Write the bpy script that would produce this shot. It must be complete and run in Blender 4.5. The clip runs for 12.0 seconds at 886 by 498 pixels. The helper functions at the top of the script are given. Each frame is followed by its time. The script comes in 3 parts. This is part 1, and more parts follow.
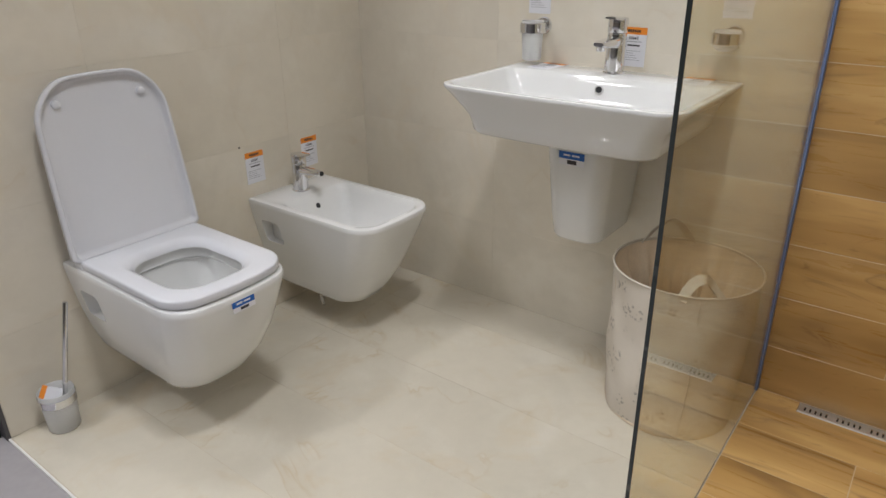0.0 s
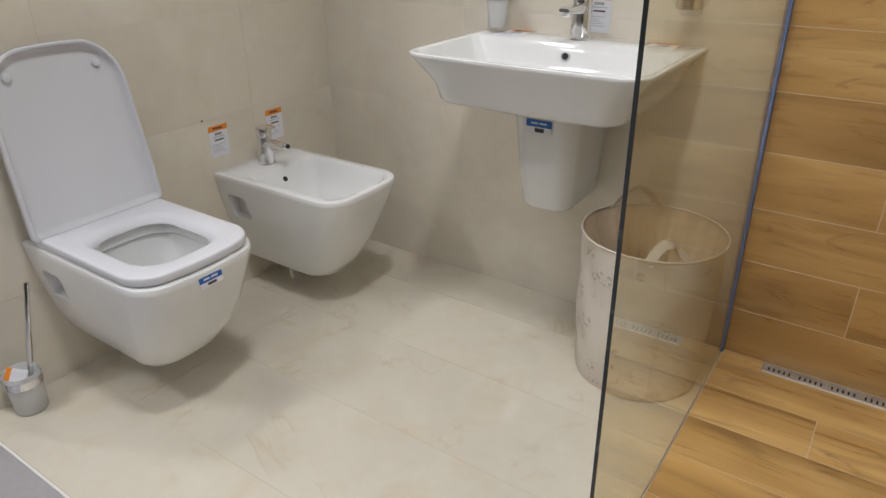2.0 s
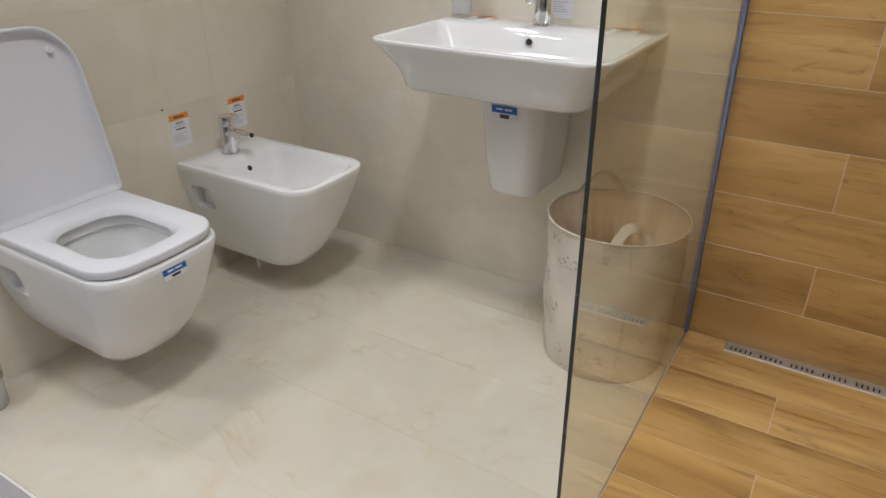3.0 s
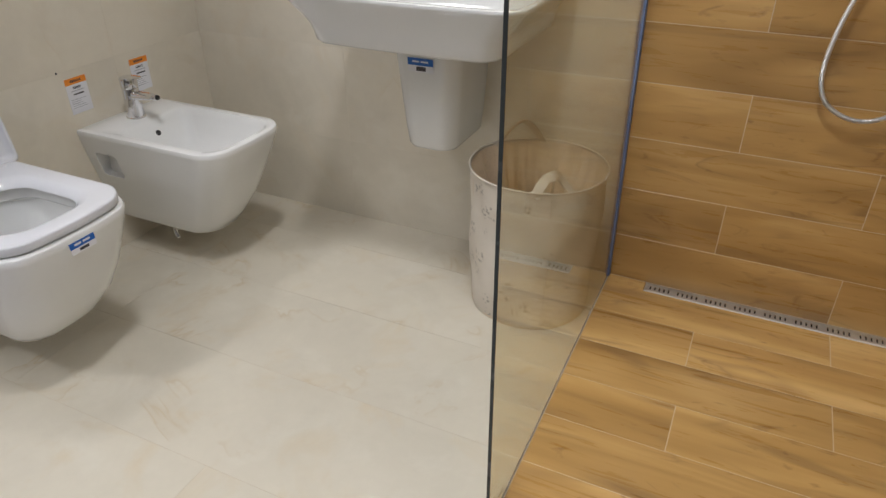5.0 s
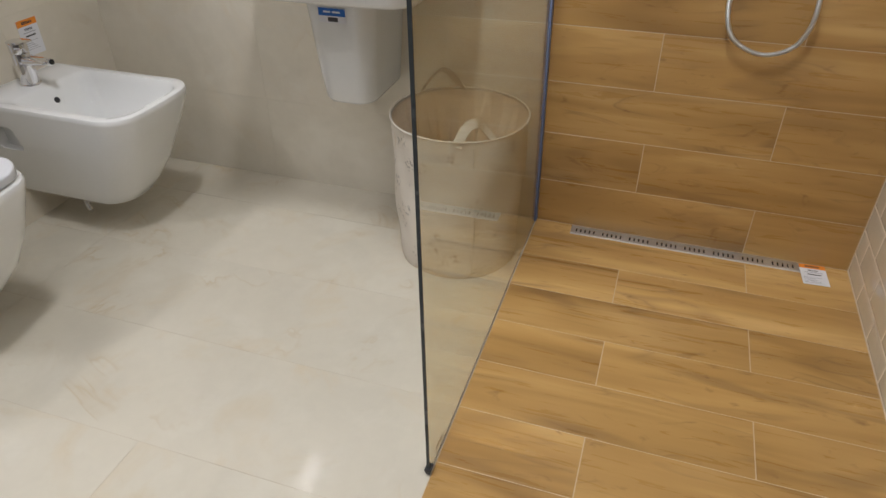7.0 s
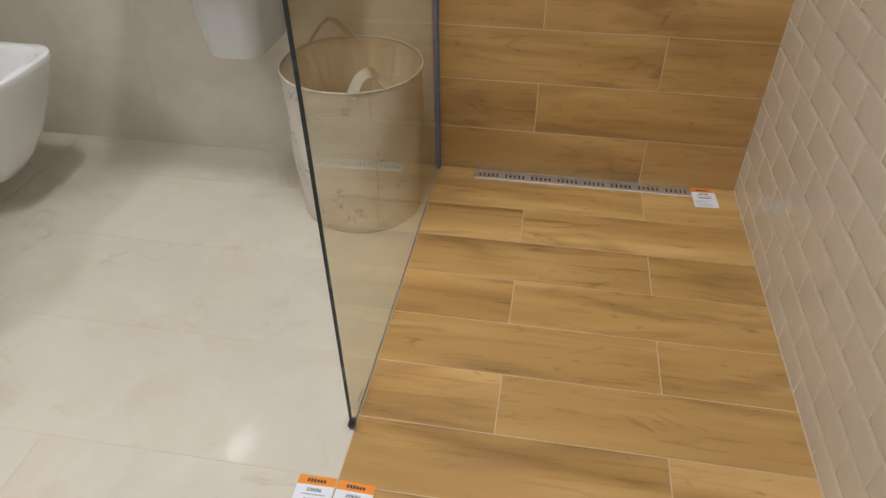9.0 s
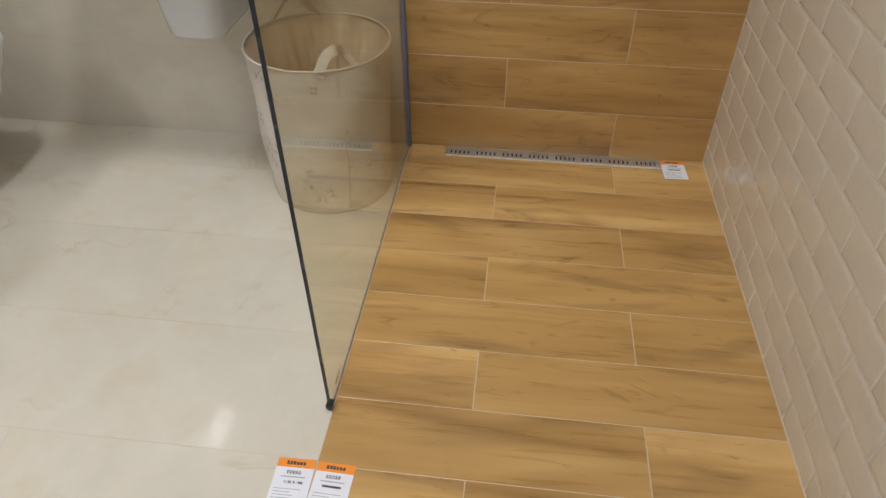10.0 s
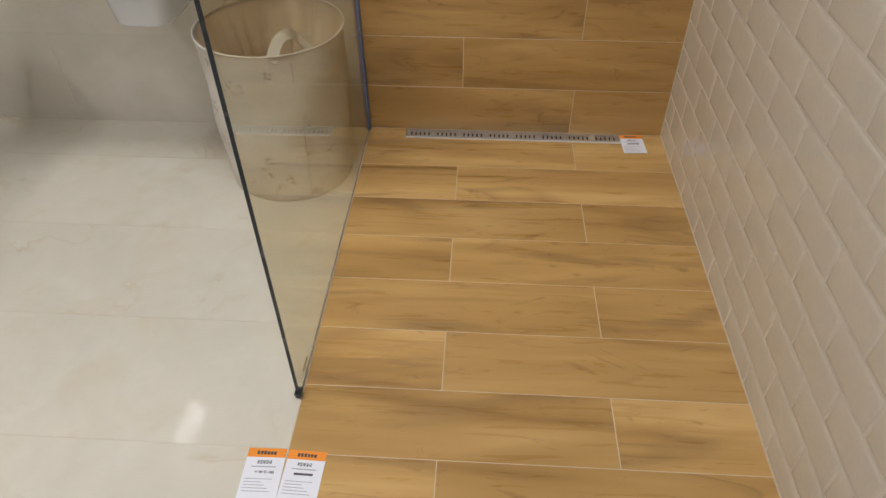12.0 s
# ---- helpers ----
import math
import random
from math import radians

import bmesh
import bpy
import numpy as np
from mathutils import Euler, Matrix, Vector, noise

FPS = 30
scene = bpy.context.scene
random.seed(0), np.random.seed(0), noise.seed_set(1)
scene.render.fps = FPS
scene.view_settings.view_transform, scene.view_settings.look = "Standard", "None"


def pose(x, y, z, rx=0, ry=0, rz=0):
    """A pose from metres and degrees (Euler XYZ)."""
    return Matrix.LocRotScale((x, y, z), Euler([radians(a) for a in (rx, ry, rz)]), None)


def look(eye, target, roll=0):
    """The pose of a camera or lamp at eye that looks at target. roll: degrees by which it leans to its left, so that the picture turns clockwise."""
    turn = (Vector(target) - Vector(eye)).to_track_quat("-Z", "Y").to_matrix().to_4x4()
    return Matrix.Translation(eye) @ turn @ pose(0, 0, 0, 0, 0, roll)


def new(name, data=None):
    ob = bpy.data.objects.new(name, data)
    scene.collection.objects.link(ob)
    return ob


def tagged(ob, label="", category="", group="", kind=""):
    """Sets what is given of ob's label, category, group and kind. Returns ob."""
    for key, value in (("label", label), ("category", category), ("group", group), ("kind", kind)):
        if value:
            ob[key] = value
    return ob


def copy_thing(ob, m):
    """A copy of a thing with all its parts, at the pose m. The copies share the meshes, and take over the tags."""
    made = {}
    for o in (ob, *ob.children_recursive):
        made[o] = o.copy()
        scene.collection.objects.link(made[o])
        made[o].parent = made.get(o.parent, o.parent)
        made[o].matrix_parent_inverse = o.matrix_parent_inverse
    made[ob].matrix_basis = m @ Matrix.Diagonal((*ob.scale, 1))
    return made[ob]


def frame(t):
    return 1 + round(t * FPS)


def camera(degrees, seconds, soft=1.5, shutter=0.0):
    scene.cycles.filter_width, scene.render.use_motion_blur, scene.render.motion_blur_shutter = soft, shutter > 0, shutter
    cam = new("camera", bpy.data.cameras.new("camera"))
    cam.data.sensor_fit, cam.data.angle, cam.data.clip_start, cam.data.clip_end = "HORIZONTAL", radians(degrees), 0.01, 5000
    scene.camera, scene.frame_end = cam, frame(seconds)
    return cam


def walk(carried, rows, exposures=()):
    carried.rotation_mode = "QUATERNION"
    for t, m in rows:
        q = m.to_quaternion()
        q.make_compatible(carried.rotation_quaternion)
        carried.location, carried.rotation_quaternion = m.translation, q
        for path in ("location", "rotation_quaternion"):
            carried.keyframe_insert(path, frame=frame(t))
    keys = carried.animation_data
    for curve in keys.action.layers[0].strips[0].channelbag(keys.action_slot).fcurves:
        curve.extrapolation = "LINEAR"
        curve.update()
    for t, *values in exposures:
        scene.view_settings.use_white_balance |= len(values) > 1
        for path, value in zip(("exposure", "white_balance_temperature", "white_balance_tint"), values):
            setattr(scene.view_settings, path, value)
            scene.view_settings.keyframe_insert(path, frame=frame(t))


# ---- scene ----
cam = camera(66.5, 12.0)
PATH = [
    (0, (1.705, -1.774, 1.135), (0.6, -0.323, 0.314), -0.4),
    (0.5, (1.71, -1.767, 1.135), (0.613, -0.319, 0.297), -0.5),
    (1, (1.707, -1.769, 1.132), (0.634, -0.316, 0.274), -0.4),
    (1.5, (1.712, -1.769, 1.133), (0.661, -0.311, 0.256), -0.5),
    (2, (1.712, -1.768, 1.127), (0.691, -0.299, 0.234), -0.6),
    (2.5, (1.714, -1.768, 1.126), (0.733, -0.28, 0.218), -0.4),
    (4.5, (1.726, -1.759, 1.121), (0.941, -0.217, 0.118), -0.2),
    (5, (1.729, -1.757, 1.115), (1.0, -0.207, 0.083), -0.1),
    (5.5, (1.733, -1.755, 1.113), (1.047, -0.203, 0.055), -0.2),
    (6, (1.74, -1.749, 1.112), (1.1, -0.198, 0.024), -0.3),
    (6.5, (1.738, -1.75, 1.107), (1.152, -0.195, -0.006), -0.2),
    (7, (1.747, -1.746, 1.104), (1.219, -0.191, -0.038), -0.4),
    (9, (1.766, -1.737, 1.096), (1.499, -0.203, -0.159), -0.3),
    (9.5, (1.768, -1.737, 1.094), (1.54, -0.215, -0.184), -0.3),
    (10, (1.764, -1.734, 1.091), (1.582, -0.228, -0.212), 0.0),
    (10.5, (1.771, -1.735, 1.09), (1.614, -0.239, -0.228), -0.2),
    (11, (1.774, -1.733, 1.089), (1.649, -0.246, -0.242), -0.2),
    (11.5, (1.775, -1.732, 1.091), (1.674, -0.251, -0.249), -0.2),
    (12, (1.777, -1.733, 1.088), (1.688, -0.252, -0.253), -0.2),
]
walk(cam, [(t, look(eye, target, roll)) for t, eye, target, roll in PATH])

# ---- light: an open booth in a lit showroom ----
world = bpy.data.worlds.new("showroom_air")
scene.world = world
world.use_nodes = True
world.node_tree.nodes["Background"].inputs[0].default_value = (0.9, 0.95, 1.0, 1)
world.node_tree.nodes["Background"].inputs[1].default_value = 0.05
CEILING = 3.0
# x, y, length along x, width, watts of each ceiling panel, all out of view
# the 0.18 x 0.24 panels are added fill for the walls, no known lamps
PANELS = [(1.40, -1.22, 0.22, 0.30, 16.8), (-0.13, -0.92, 0.16, 0.5, 6.5), (-0.42, -2.65, 0.36, 0.5, 15), (2.1, -3.3, 0.18, 0.24, 6),
          (4.2, -2.4, 0.18, 0.24, 7), (0.7, -5.6, 0.18, 0.24, 44), (-2.8, -2.4, 0.18, 0.24, 30),
          (1.9, -1.92, 3.4, 0.014, 5)]
BEAM = 140           # degrees over which each panel throws its light


# ---- materials ----
def tree(name):
    m = bpy.data.materials.new(name)
    m.use_nodes = True
    nt = m.node_tree
    return m, nt, nt.nodes["Principled BSDF"]


def node(nt, kind, **values):
    n = nt.nodes.new(kind)
    for key, value in values.items():
        n.inputs[key.replace("_", " ")].default_value = value
    return n


def ramp(nt, source, stops):
    r = nt.nodes.new("ShaderNodeValToRGB")
    while len(r.color_ramp.elements) < len(stops):
        r.color_ramp.elements.new(0.5)
    for e, (p, c) in zip(r.color_ramp.elements, stops):
        e.position, e.color = p, (*c, 1)
    nt.links.new(source, r.inputs[0])
    return r.outputs[0]


def mix(nt, fac, a, b, kind="MIX"):
    n = nt.nodes.new("ShaderNodeMix")
    n.data_type, n.blend_type = "RGBA", kind
    for value, socket in ((fac, n.inputs[0]), (a, n.inputs[6]), (b, n.inputs[7])):
        if isinstance(value, bpy.types.NodeSocket):
            nt.links.new(value, socket)
        else:
            socket.default_value = (*value, 1) if isinstance(value, tuple) else value
    return n.outputs[2]


def coords(nt, scale=(1, 1, 1), per_object=False):
    """Object coordinates in metres, scaled; with per_object each piece is cut from another stretch of the pattern."""
    co = nt.nodes.new("ShaderNodeTexCoord")
    mp = nt.nodes.new("ShaderNodeMapping")
    mp.inputs["Scale"].default_value = scale
    nt.links.new(co.outputs["Object"], mp.inputs["Vector"])
    if per_object:
        info = nt.nodes.new("ShaderNodeObjectInfo")
        sh = nt.nodes.new("ShaderNodeVectorMath")
        sh.operation = "SCALE"
        sh.inputs[0].default_value = (37.0, 91.0, 53.0)
        nt.links.new(info.outputs["Random"], sh.inputs["Scale"])
        nt.links.new(sh.outputs[0], mp.inputs["Location"])
    return mp.outputs[0]


def bump(nt, bsdf, height, strength, distance=0.001):
    b = node(nt, "ShaderNodeBump", Strength=strength, Distance=distance)
    nt.links.new(height, b.inputs["Height"])
    nt.links.new(b.outputs[0], bsdf.inputs["Normal"])


def noise_out(nt, vec, scale, detail=4.0, rough=0.5, distortion=0.0):
    n = node(nt, "ShaderNodeTexNoise", Scale=scale, Detail=detail, Roughness=rough, Distortion=distortion)
    nt.links.new(vec, n.inputs["Vector"])
    return n.outputs[0]


def plain(name, color, rough=0.4, metal=0.0, vary=0.06, scale=18.0, coat=0.0, relief=0.0, ior=1.5, wavy=0.0):
    """A coloured surface with faint variation at two scales in colour and gloss."""
    m, nt, b = tree(name)
    v = coords(nt)
    n = noise_out(nt, v, scale, 5)
    fine = noise_out(nt, v, scale * 14, 3)
    dark = tuple(c * (1 - vary) for c in color)
    light = tuple(min(1, c * (1 + vary)) for c in color)
    base = mix(nt, 0.3, ramp(nt, n, [(0.3, dark), (0.7, light)]), ramp(nt, fine, [(0.35, dark), (0.65, light)]))
    nt.links.new(base, b.inputs["Base Color"])
    r = ramp(nt, n, [(0.3, (rough * 0.85,) * 3), (0.7, (min(1, rough * 1.15),) * 3)])
    nt.links.new(r, b.inputs["Roughness"])
    b.inputs["Metallic"].default_value = metal
    b.inputs["IOR"].default_value = ior
    b.inputs["Coat Weight"].default_value = coat
    if relief:
        bump(nt, b, fine, relief)
    if wavy:
        bump(nt, b, noise_out(nt, coords(nt, (1, 1, 1), True), 26, 2), wavy, 0.002)
    return m


def wood_tile():
    """Glazed wood-look porcelain: broad soft bands along the plank, faint grain, a few dark wavy veins and knots."""
    m, nt, b = tree("wood_look_porcelain")
    bands = noise_out(nt, coords(nt, (0.55, 4.2, 1.0), True), 2.4, 2.5, 0.5, 0.8)
    grain = noise_out(nt, coords(nt, (1.6, 22.0, 1.6), True), 3.0, 6, 0.6, 0.7)
    base = ramp(nt, bands, [(0.28, (0.300, 0.165, 0.052)), (0.42, (0.420, 0.242, 0.080)), (0.56, (0.500, 0.300, 0.105)), (0.72, (0.62, 0.400, 0.162))])
    base = mix(nt, ramp(nt, grain, [(0.34, (0.11, 0.11, 0.11)), (0.60, (0, 0, 0))]), base, (0.28, 0.145, 0.046))
    shade = noise_out(nt, coords(nt, (0.9, 4.4, 1.0), True), 1.7, 2, 0.5, 1.1)
    base = mix(nt, ramp(nt, shade, [(0.57, (0, 0, 0)), (0.70, (0.58, 0.58, 0.58))]), base, (0.235, 0.130, 0.050))
    # thin veins follow the level lines of a stretched field and come and go along the plank
    field = noise_out(nt, coords(nt, (0.8, 4.6, 1.0), True), 1.5, 2.0, 0.45, 1.8)
    vein = ramp(nt, field, [(0.470, (0, 0, 0)), (0.498, (0.50, 0.50, 0.50)), (0.510, (0.24, 0.24, 0.24)), (0.58, (0, 0, 0))])
    where = ramp(nt, noise_out(nt, coords(nt, (1.7, 3.0, 1.0), True), 2.3, 2), [(0.50, (0, 0, 0)), (0.66, (1, 1, 1))])
    base = mix(nt, mix(nt, 1.0, vein, where, "MULTIPLY"), base, (0.175, 0.095, 0.040))
    knot = noise_out(nt, coords(nt, (3.4, 7.5, 1.0), True), 1.6, 4, 0.55, 3.0)
    base = mix(nt, ramp(nt, knot, [(0.62, (0, 0, 0)), (0.76, (0.62, 0.62, 0.62))]), base, (0.20, 0.095, 0.032))
    info = nt.nodes.new("ShaderNodeObjectInfo")
    base = mix(nt, 1.0, base, ramp(nt, info.outputs["Random"], [(0, (0.89, 0.88, 0.87)), (1, (1.09, 1.10, 1.11))]), "MULTIPLY")
    nt.links.new(base, b.inputs["Base Color"])
    nt.links.new(ramp(nt, grain, [(0.3, (0.24,) * 3), (0.7, (0.38,) * 3)]), b.inputs["Roughness"])
    bump(nt, b, grain, 0.05, 0.0005)
    return m


def cream_tile(name, tone, rough, veined=1.0):
    """Polished cream marble-look porcelain with cloudy tone and thin ochre veins."""
    m, nt, b = tree(name)
    v = coords(nt, (1, 1, 1), True)
    cloud = noise_out(nt, v, 3.2, 6, 0.55, 0.7)
    fine = noise_out(nt, v, 30, 5, 0.6)
    base = ramp(nt, cloud, [(0.28, tuple(c * 0.925 for c in tone)), (0.5, tone), (0.72, tuple(min(1, c * 1.04) for c in tone))])
    base = mix(nt, 0.12, base, ramp(nt, fine, [(0.35, tuple(c * 0.8 for c in tone)), (0.65, tone)]))
    peach = ramp(nt, noise_out(nt, v, 4.3, 6, 0.6, 1.2), [(0.55, (0, 0, 0)), (0.72, (0.62 * max(veined, 0.5),) * 3)])
    base = mix(nt, peach, base, (tone[0] * 0.96, tone[1] * 0.88, tone[2] * 0.76))
    pale = ramp(nt, noise_out(nt, v, 5.1, 6, 0.6, 0.3), [(0.54, (0, 0, 0)), (0.74, (0.5, 0.5, 0.5))])
    base = mix(nt, pale, base, (min(1, tone[0] * 1.10), min(1, tone[1] * 1.13), min(1, tone[2] * 1.18)))
    warp = noise_out(nt, v, 1.9, 5, 0.55, 0.6)
    f = 0.50 * veined
    vein = ramp(nt, warp, [(0.470, (0, 0, 0)), (0.497, (f * 0.4,) * 3), (0.503, (f,) * 3), (0.512, (0, 0, 0))])
    mask = ramp(nt, noise_out(nt, v, 6.5, 3), [(0.49, (0, 0, 0)), (0.62, (1, 1, 1))])
    base = mix(nt, mix(nt, 1.0, vein, mask, "MULTIPLY"), base, (tone[0] * 0.80, tone[1] * 0.66, tone[2] * 0.47))
    nt.links.new(base, b.inputs["Base Color"])
    nt.links.new(ramp(nt, fine, [(0.3, (rough * 0.8,) * 3), (0.7, (rough * 1.25,) * 3)]), b.inputs["Roughness"])
    b.inputs["IOR"].default_value = 1.5
    return m


def fabric_print():
    """Cream cotton with a woven relief and sparse sprigs of small grey-brown dots."""
    m, nt, b = tree("printed_cotton")
    v = coords(nt)
    weave = noise_out(nt, v, 900, 2)
    cloud = noise_out(nt, v, 9, 4)
    base = ramp(nt, cloud, [(0.3, (0.65, 0.585, 0.50)), (0.7, (0.74, 0.675, 0.59))])
    dots = node(nt, "ShaderNodeTexVoronoi", Scale=95.0, Randomness=1.0)
    nt.links.new(v, dots.inputs["Vector"])
    dot = ramp(nt, dots.outputs["Distance"], [(0.36, (1, 1, 1)), (0.50, (0, 0, 0))])
    patch = node(nt, "ShaderNodeTexVoronoi", Scale=17.0, Randomness=0.85)
    nt.links.new(v, patch.inputs["Vector"])
    where = ramp(nt, patch.outputs["Distance"], [(0.26, (1, 1, 1)), (0.40, (0, 0, 0))])
    some = ramp(nt, noise_out(nt, v, 120, 1), [(0.40, (0, 0, 0)), (0.48, (1, 1, 1))])
    fac = mix(nt, 1.0, mix(nt, 1.0, dot, where, "MULTIPLY"), some, "MULTIPLY")
    fac = mix(nt, 1.0, fac, (0.6, 0.6, 0.6), "MULTIPLY")
    base = mix(nt, fac, base, (0.16, 0.135, 0.11))
    nt.links.new(base, b.inputs["Base Color"])
    b.inputs["Roughness"].default_value = 0.85
    bump(nt, b, weave, 0.25, 0.0006)
    return m


def clear_glass(name, color, rough=0.0, clear=1.0, ior=1.5):
    m, nt, b = tree(name)
    b.inputs["Base Color"].default_value = (*color, 1)
    b.inputs["Roughness"].default_value = rough
    b.inputs["Transmission Weight"].default_value = clear
    b.inputs["IOR"].default_value = ior
    return m


def glow(name, color, strength):
    m, nt, b = tree(name)
    b.inputs["Emission Color"].default_value = (*color, 1)
    b.inputs["Emission Strength"].default_value = strength
    return m


M = {
    "wood": wood_tile(),
    "cream_floor": cream_tile("cream_floor_porcelain", (0.625, 0.575, 0.475), 0.055),
    "cream_wall": cream_tile("cream_wall_porcelain", (0.73, 0.67, 0.56), 0.08, 0.35),
    "metro": plain("greige_glaze", (0.67, 0.612, 0.505), 0.07, vary=0.05, scale=7, coat=0.5, wavy=0.75),
    "grout_wood": plain("sand_grout", (0.58, 0.46, 0.325), 0.9, vary=0.12, scale=40, relief=0.3),
    "grout_cream": plain("cream_grout", (0.52, 0.43, 0.32), 0.9, vary=0.12, scale=40, relief=0.3),
    "grout_wall": plain("pale_cream_grout", (0.70, 0.635, 0.525), 0.8, vary=0.1, scale=40, relief=0.3),
    "grout_greige": plain("greige_grout", (0.68, 0.62, 0.53), 0.35, vary=0.1, scale=40, relief=0.3),
    "ceramic": plain("white_glazed_ceramic", (0.80, 0.80, 0.79), 0.02, vary=0.012, scale=6, coat=0.25),
    "seat": plain("white_duroplast", (0.70, 0.705, 0.74), 0.07, vary=0.012, scale=8),
    "chrome": plain("chrome", (0.80, 0.80, 0.82), 0.07, 1.0, vary=0.03, scale=12),
    "steel": plain("brushed_steel", (0.72, 0.72, 0.72), 0.5, 1.0, vary=0.1, scale=50),
    "hose": plain("ribbed_hose_steel", (0.78, 0.78, 0.79), 0.36, 1.0, vary=0.1, scale=50),
    "black": plain("black_rubber", (0.018, 0.018, 0.02), 0.5, vary=0.2, scale=30),
    "dark_edge": plain("dark_glass_edge", (0.030, 0.036, 0.036), 0.25, vary=0.2, scale=12),
    "blue_film": plain("blue_protective_film", (0.105, 0.155, 0.31), 0.4, vary=0.15, scale=25),
    "seal": plain("grey_silicone", (0.34, 0.31, 0.26), 0.4, vary=0.1, scale=30),
    "white_trim": plain("white_edge_trim", (0.72, 0.71, 0.68), 0.4, vary=0.05),
    "dark_trim": plain("dark_grey_panel_edge", (0.085, 0.08, 0.085), 0.45, vary=0.15, scale=9),
    "grey_floor": plain("grey_porcelain", (0.36, 0.34, 0.345), 0.32, vary=0.08, scale=4),
    "paint": plain("showroom_paint", (0.62, 0.58, 0.52), 0.8, vary=0.05, scale=2),
    "ceiling": plain("white_ceiling_paint", (0.78, 0.78, 0.77), 0.9, vary=0.03, scale=2),
    "card": plain("white_card", (0.75, 0.75, 0.785), 0.55, vary=0.02, scale=30),
    "orange": plain("orange_print", (0.83, 0.27, 0.025), 0.5, vary=0.04, scale=30),
    "ink": plain("dark_print", (0.05, 0.045, 0.05), 0.6, vary=0.1, scale=60),
    "grey_ink": plain("grey_print", (0.36, 0.36, 0.39), 0.6, vary=0.1, scale=60),
    "blue": plain("blue_print", (0.012, 0.12, 0.46), 0.35, vary=0.05, scale=40),
    "fabric": fabric_print(),
    "lining": plain("tan_lining", (0.70, 0.575, 0.43), 0.9, vary=0.12, scale=14, relief=0.4),
    "strap": plain("cream_webbing", (0.60, 0.545, 0.46), 0.85, vary=0.06, scale=30, relief=0.4),
    "frosted": clear_glass("frosted_glass", (0.93, 0.93, 0.92), 0.45, 0.45),
    "glass": clear_glass("tinted_clear_glass", (0.862, 0.872, 0.772), ior=1.40),
    "water": clear_glass("water", (0.93, 0.97, 0.97)),
    "bristle": plain("grey_bristle", (0.35, 0.35, 0.36), 0.9, vary=0.2, scale=60),
    "lamp": glow("lamp_diffuser", (0.985, 0.995, 1.03), 9.0),
}


# ---- mesh helpers ----
def finish(name, bm, material, smooth=40):
    bmesh.ops.recalc_face_normals(bm, faces=bm.faces)
    me = bpy.data.meshes.new(name)
    bm.to_mesh(me)
    bm.free()
    if material:
        me.materials.append(M[material])
    if smooth:
        me.polygons.foreach_set("use_smooth", [True] * len(me.polygons))
        me.set_sharp_from_angle(angle=radians(smooth))
    return me


def part(name, bm, material, parent, label="", smooth=40, m=None):
    ob = new(name, finish(name, bm, material, smooth))
    ob.parent = parent
    if m is not None:
        ob.matrix_basis = m
    return tagged(ob, label)


def thing(name, m, label, category, group="", kind=""):
    ob = new(name)
    ob.empty_display_size = 0.05
    ob.matrix_basis = m
    return tagged(ob, label, category, group, kind)


def box(x0, x1, y0, y1, z0, z1, bevel=0.0, segments=2, bm=None):
    made = bmesh.new()
    bmesh.ops.create_cube(made, size=1, matrix=Matrix.LocRotScale(((x0 + x1) / 2, (y0 + y1) / 2, (z0 + z1) / 2), None, (x1 - x0, y1 - y0, z1 - z0)))
    if bevel:
        bmesh.ops.bevel(made, geom=made.edges[:], offset=bevel, segments=segments, affect="EDGES", profile=0.5)
    if bm is None:
        return made
    return join(bm, made)


def join(bm, other, m=None):
    me = bpy.data.meshes.new("joined")
    other.to_mesh(me)
    other.free()
    if m is not None:
        me.transform(m)
    bm.from_mesh(me)
    bpy.data.meshes.remove(me)
    return bm


def loft(rings, start=True, end=True, closed=True, bm=None):
    bm = bm or bmesh.new()
    rows = [[bm.verts.new(p) for p in ring] for ring in rings]
    n = len(rows[0])
    for a, b in zip(rows, rows[1:]):
        for i in range(n if closed else n - 1):
            j = (i + 1) % n
            bm.faces.new((a[i], a[j], b[j], b[i]))
    if start:
        bm.faces.new(rows[0][::-1])
    if end:
        bm.faces.new(rows[-1])
    return bm


def ring(x0, x1, hy, rb, rf, z, bulge=0.0, n=8, side=0):
    """A plan outline: straight back at x0, rounded front corners at x1, half width hy, and a front that bows out by bulge."""
    pts = []
    corners = [(x1 - rf, hy - rf, rf, 0), (x0 + rb, hy - rb, rb, 90), (x0 + rb, -hy + rb, rb, 180), (x1 - rf, -hy + rf, rf, 270)]
    for cx, cy, r, a0 in corners:
        for k in range(n + 1):
            a = radians(a0 + 90 * k / n)
            pts.append([cx + r * math.cos(a), cy + r * math.sin(a), z])
    # even points along the sides and the front, so that the bow is smooth
    out = []
    for i, p in enumerate(pts):
        q = pts[(i + 1) % len(pts)]
        out.append(p)
        if (i + 1) % (n + 1) == 0:
            for k in range(1, 6):
                out.append([p[0] + (q[0] - p[0]) * k / 6, p[1] + (q[1] - p[1]) * k / 6, z])
    for p in out:
        f = max(0, (p[0] - x0) / max(1e-6, x1 - x0))
        p[0] += bulge * f * f * (1 - (p[1] / hy) ** 2)
        p[1] += side * math.copysign(1, p[1]) * math.sin(math.pi * min(1, f)) if hy > 0.02 else 0
    return [Vector(p) for p in out]


def lathe(profile, n=32, cap_start=True, cap_end=True):
    rings = [[Vector((r * math.cos(2 * math.pi * k / n), r * math.sin(2 * math.pi * k / n), z)) for k in range(n)] for r, z in profile]
    return loft(rings, cap_start, cap_end)


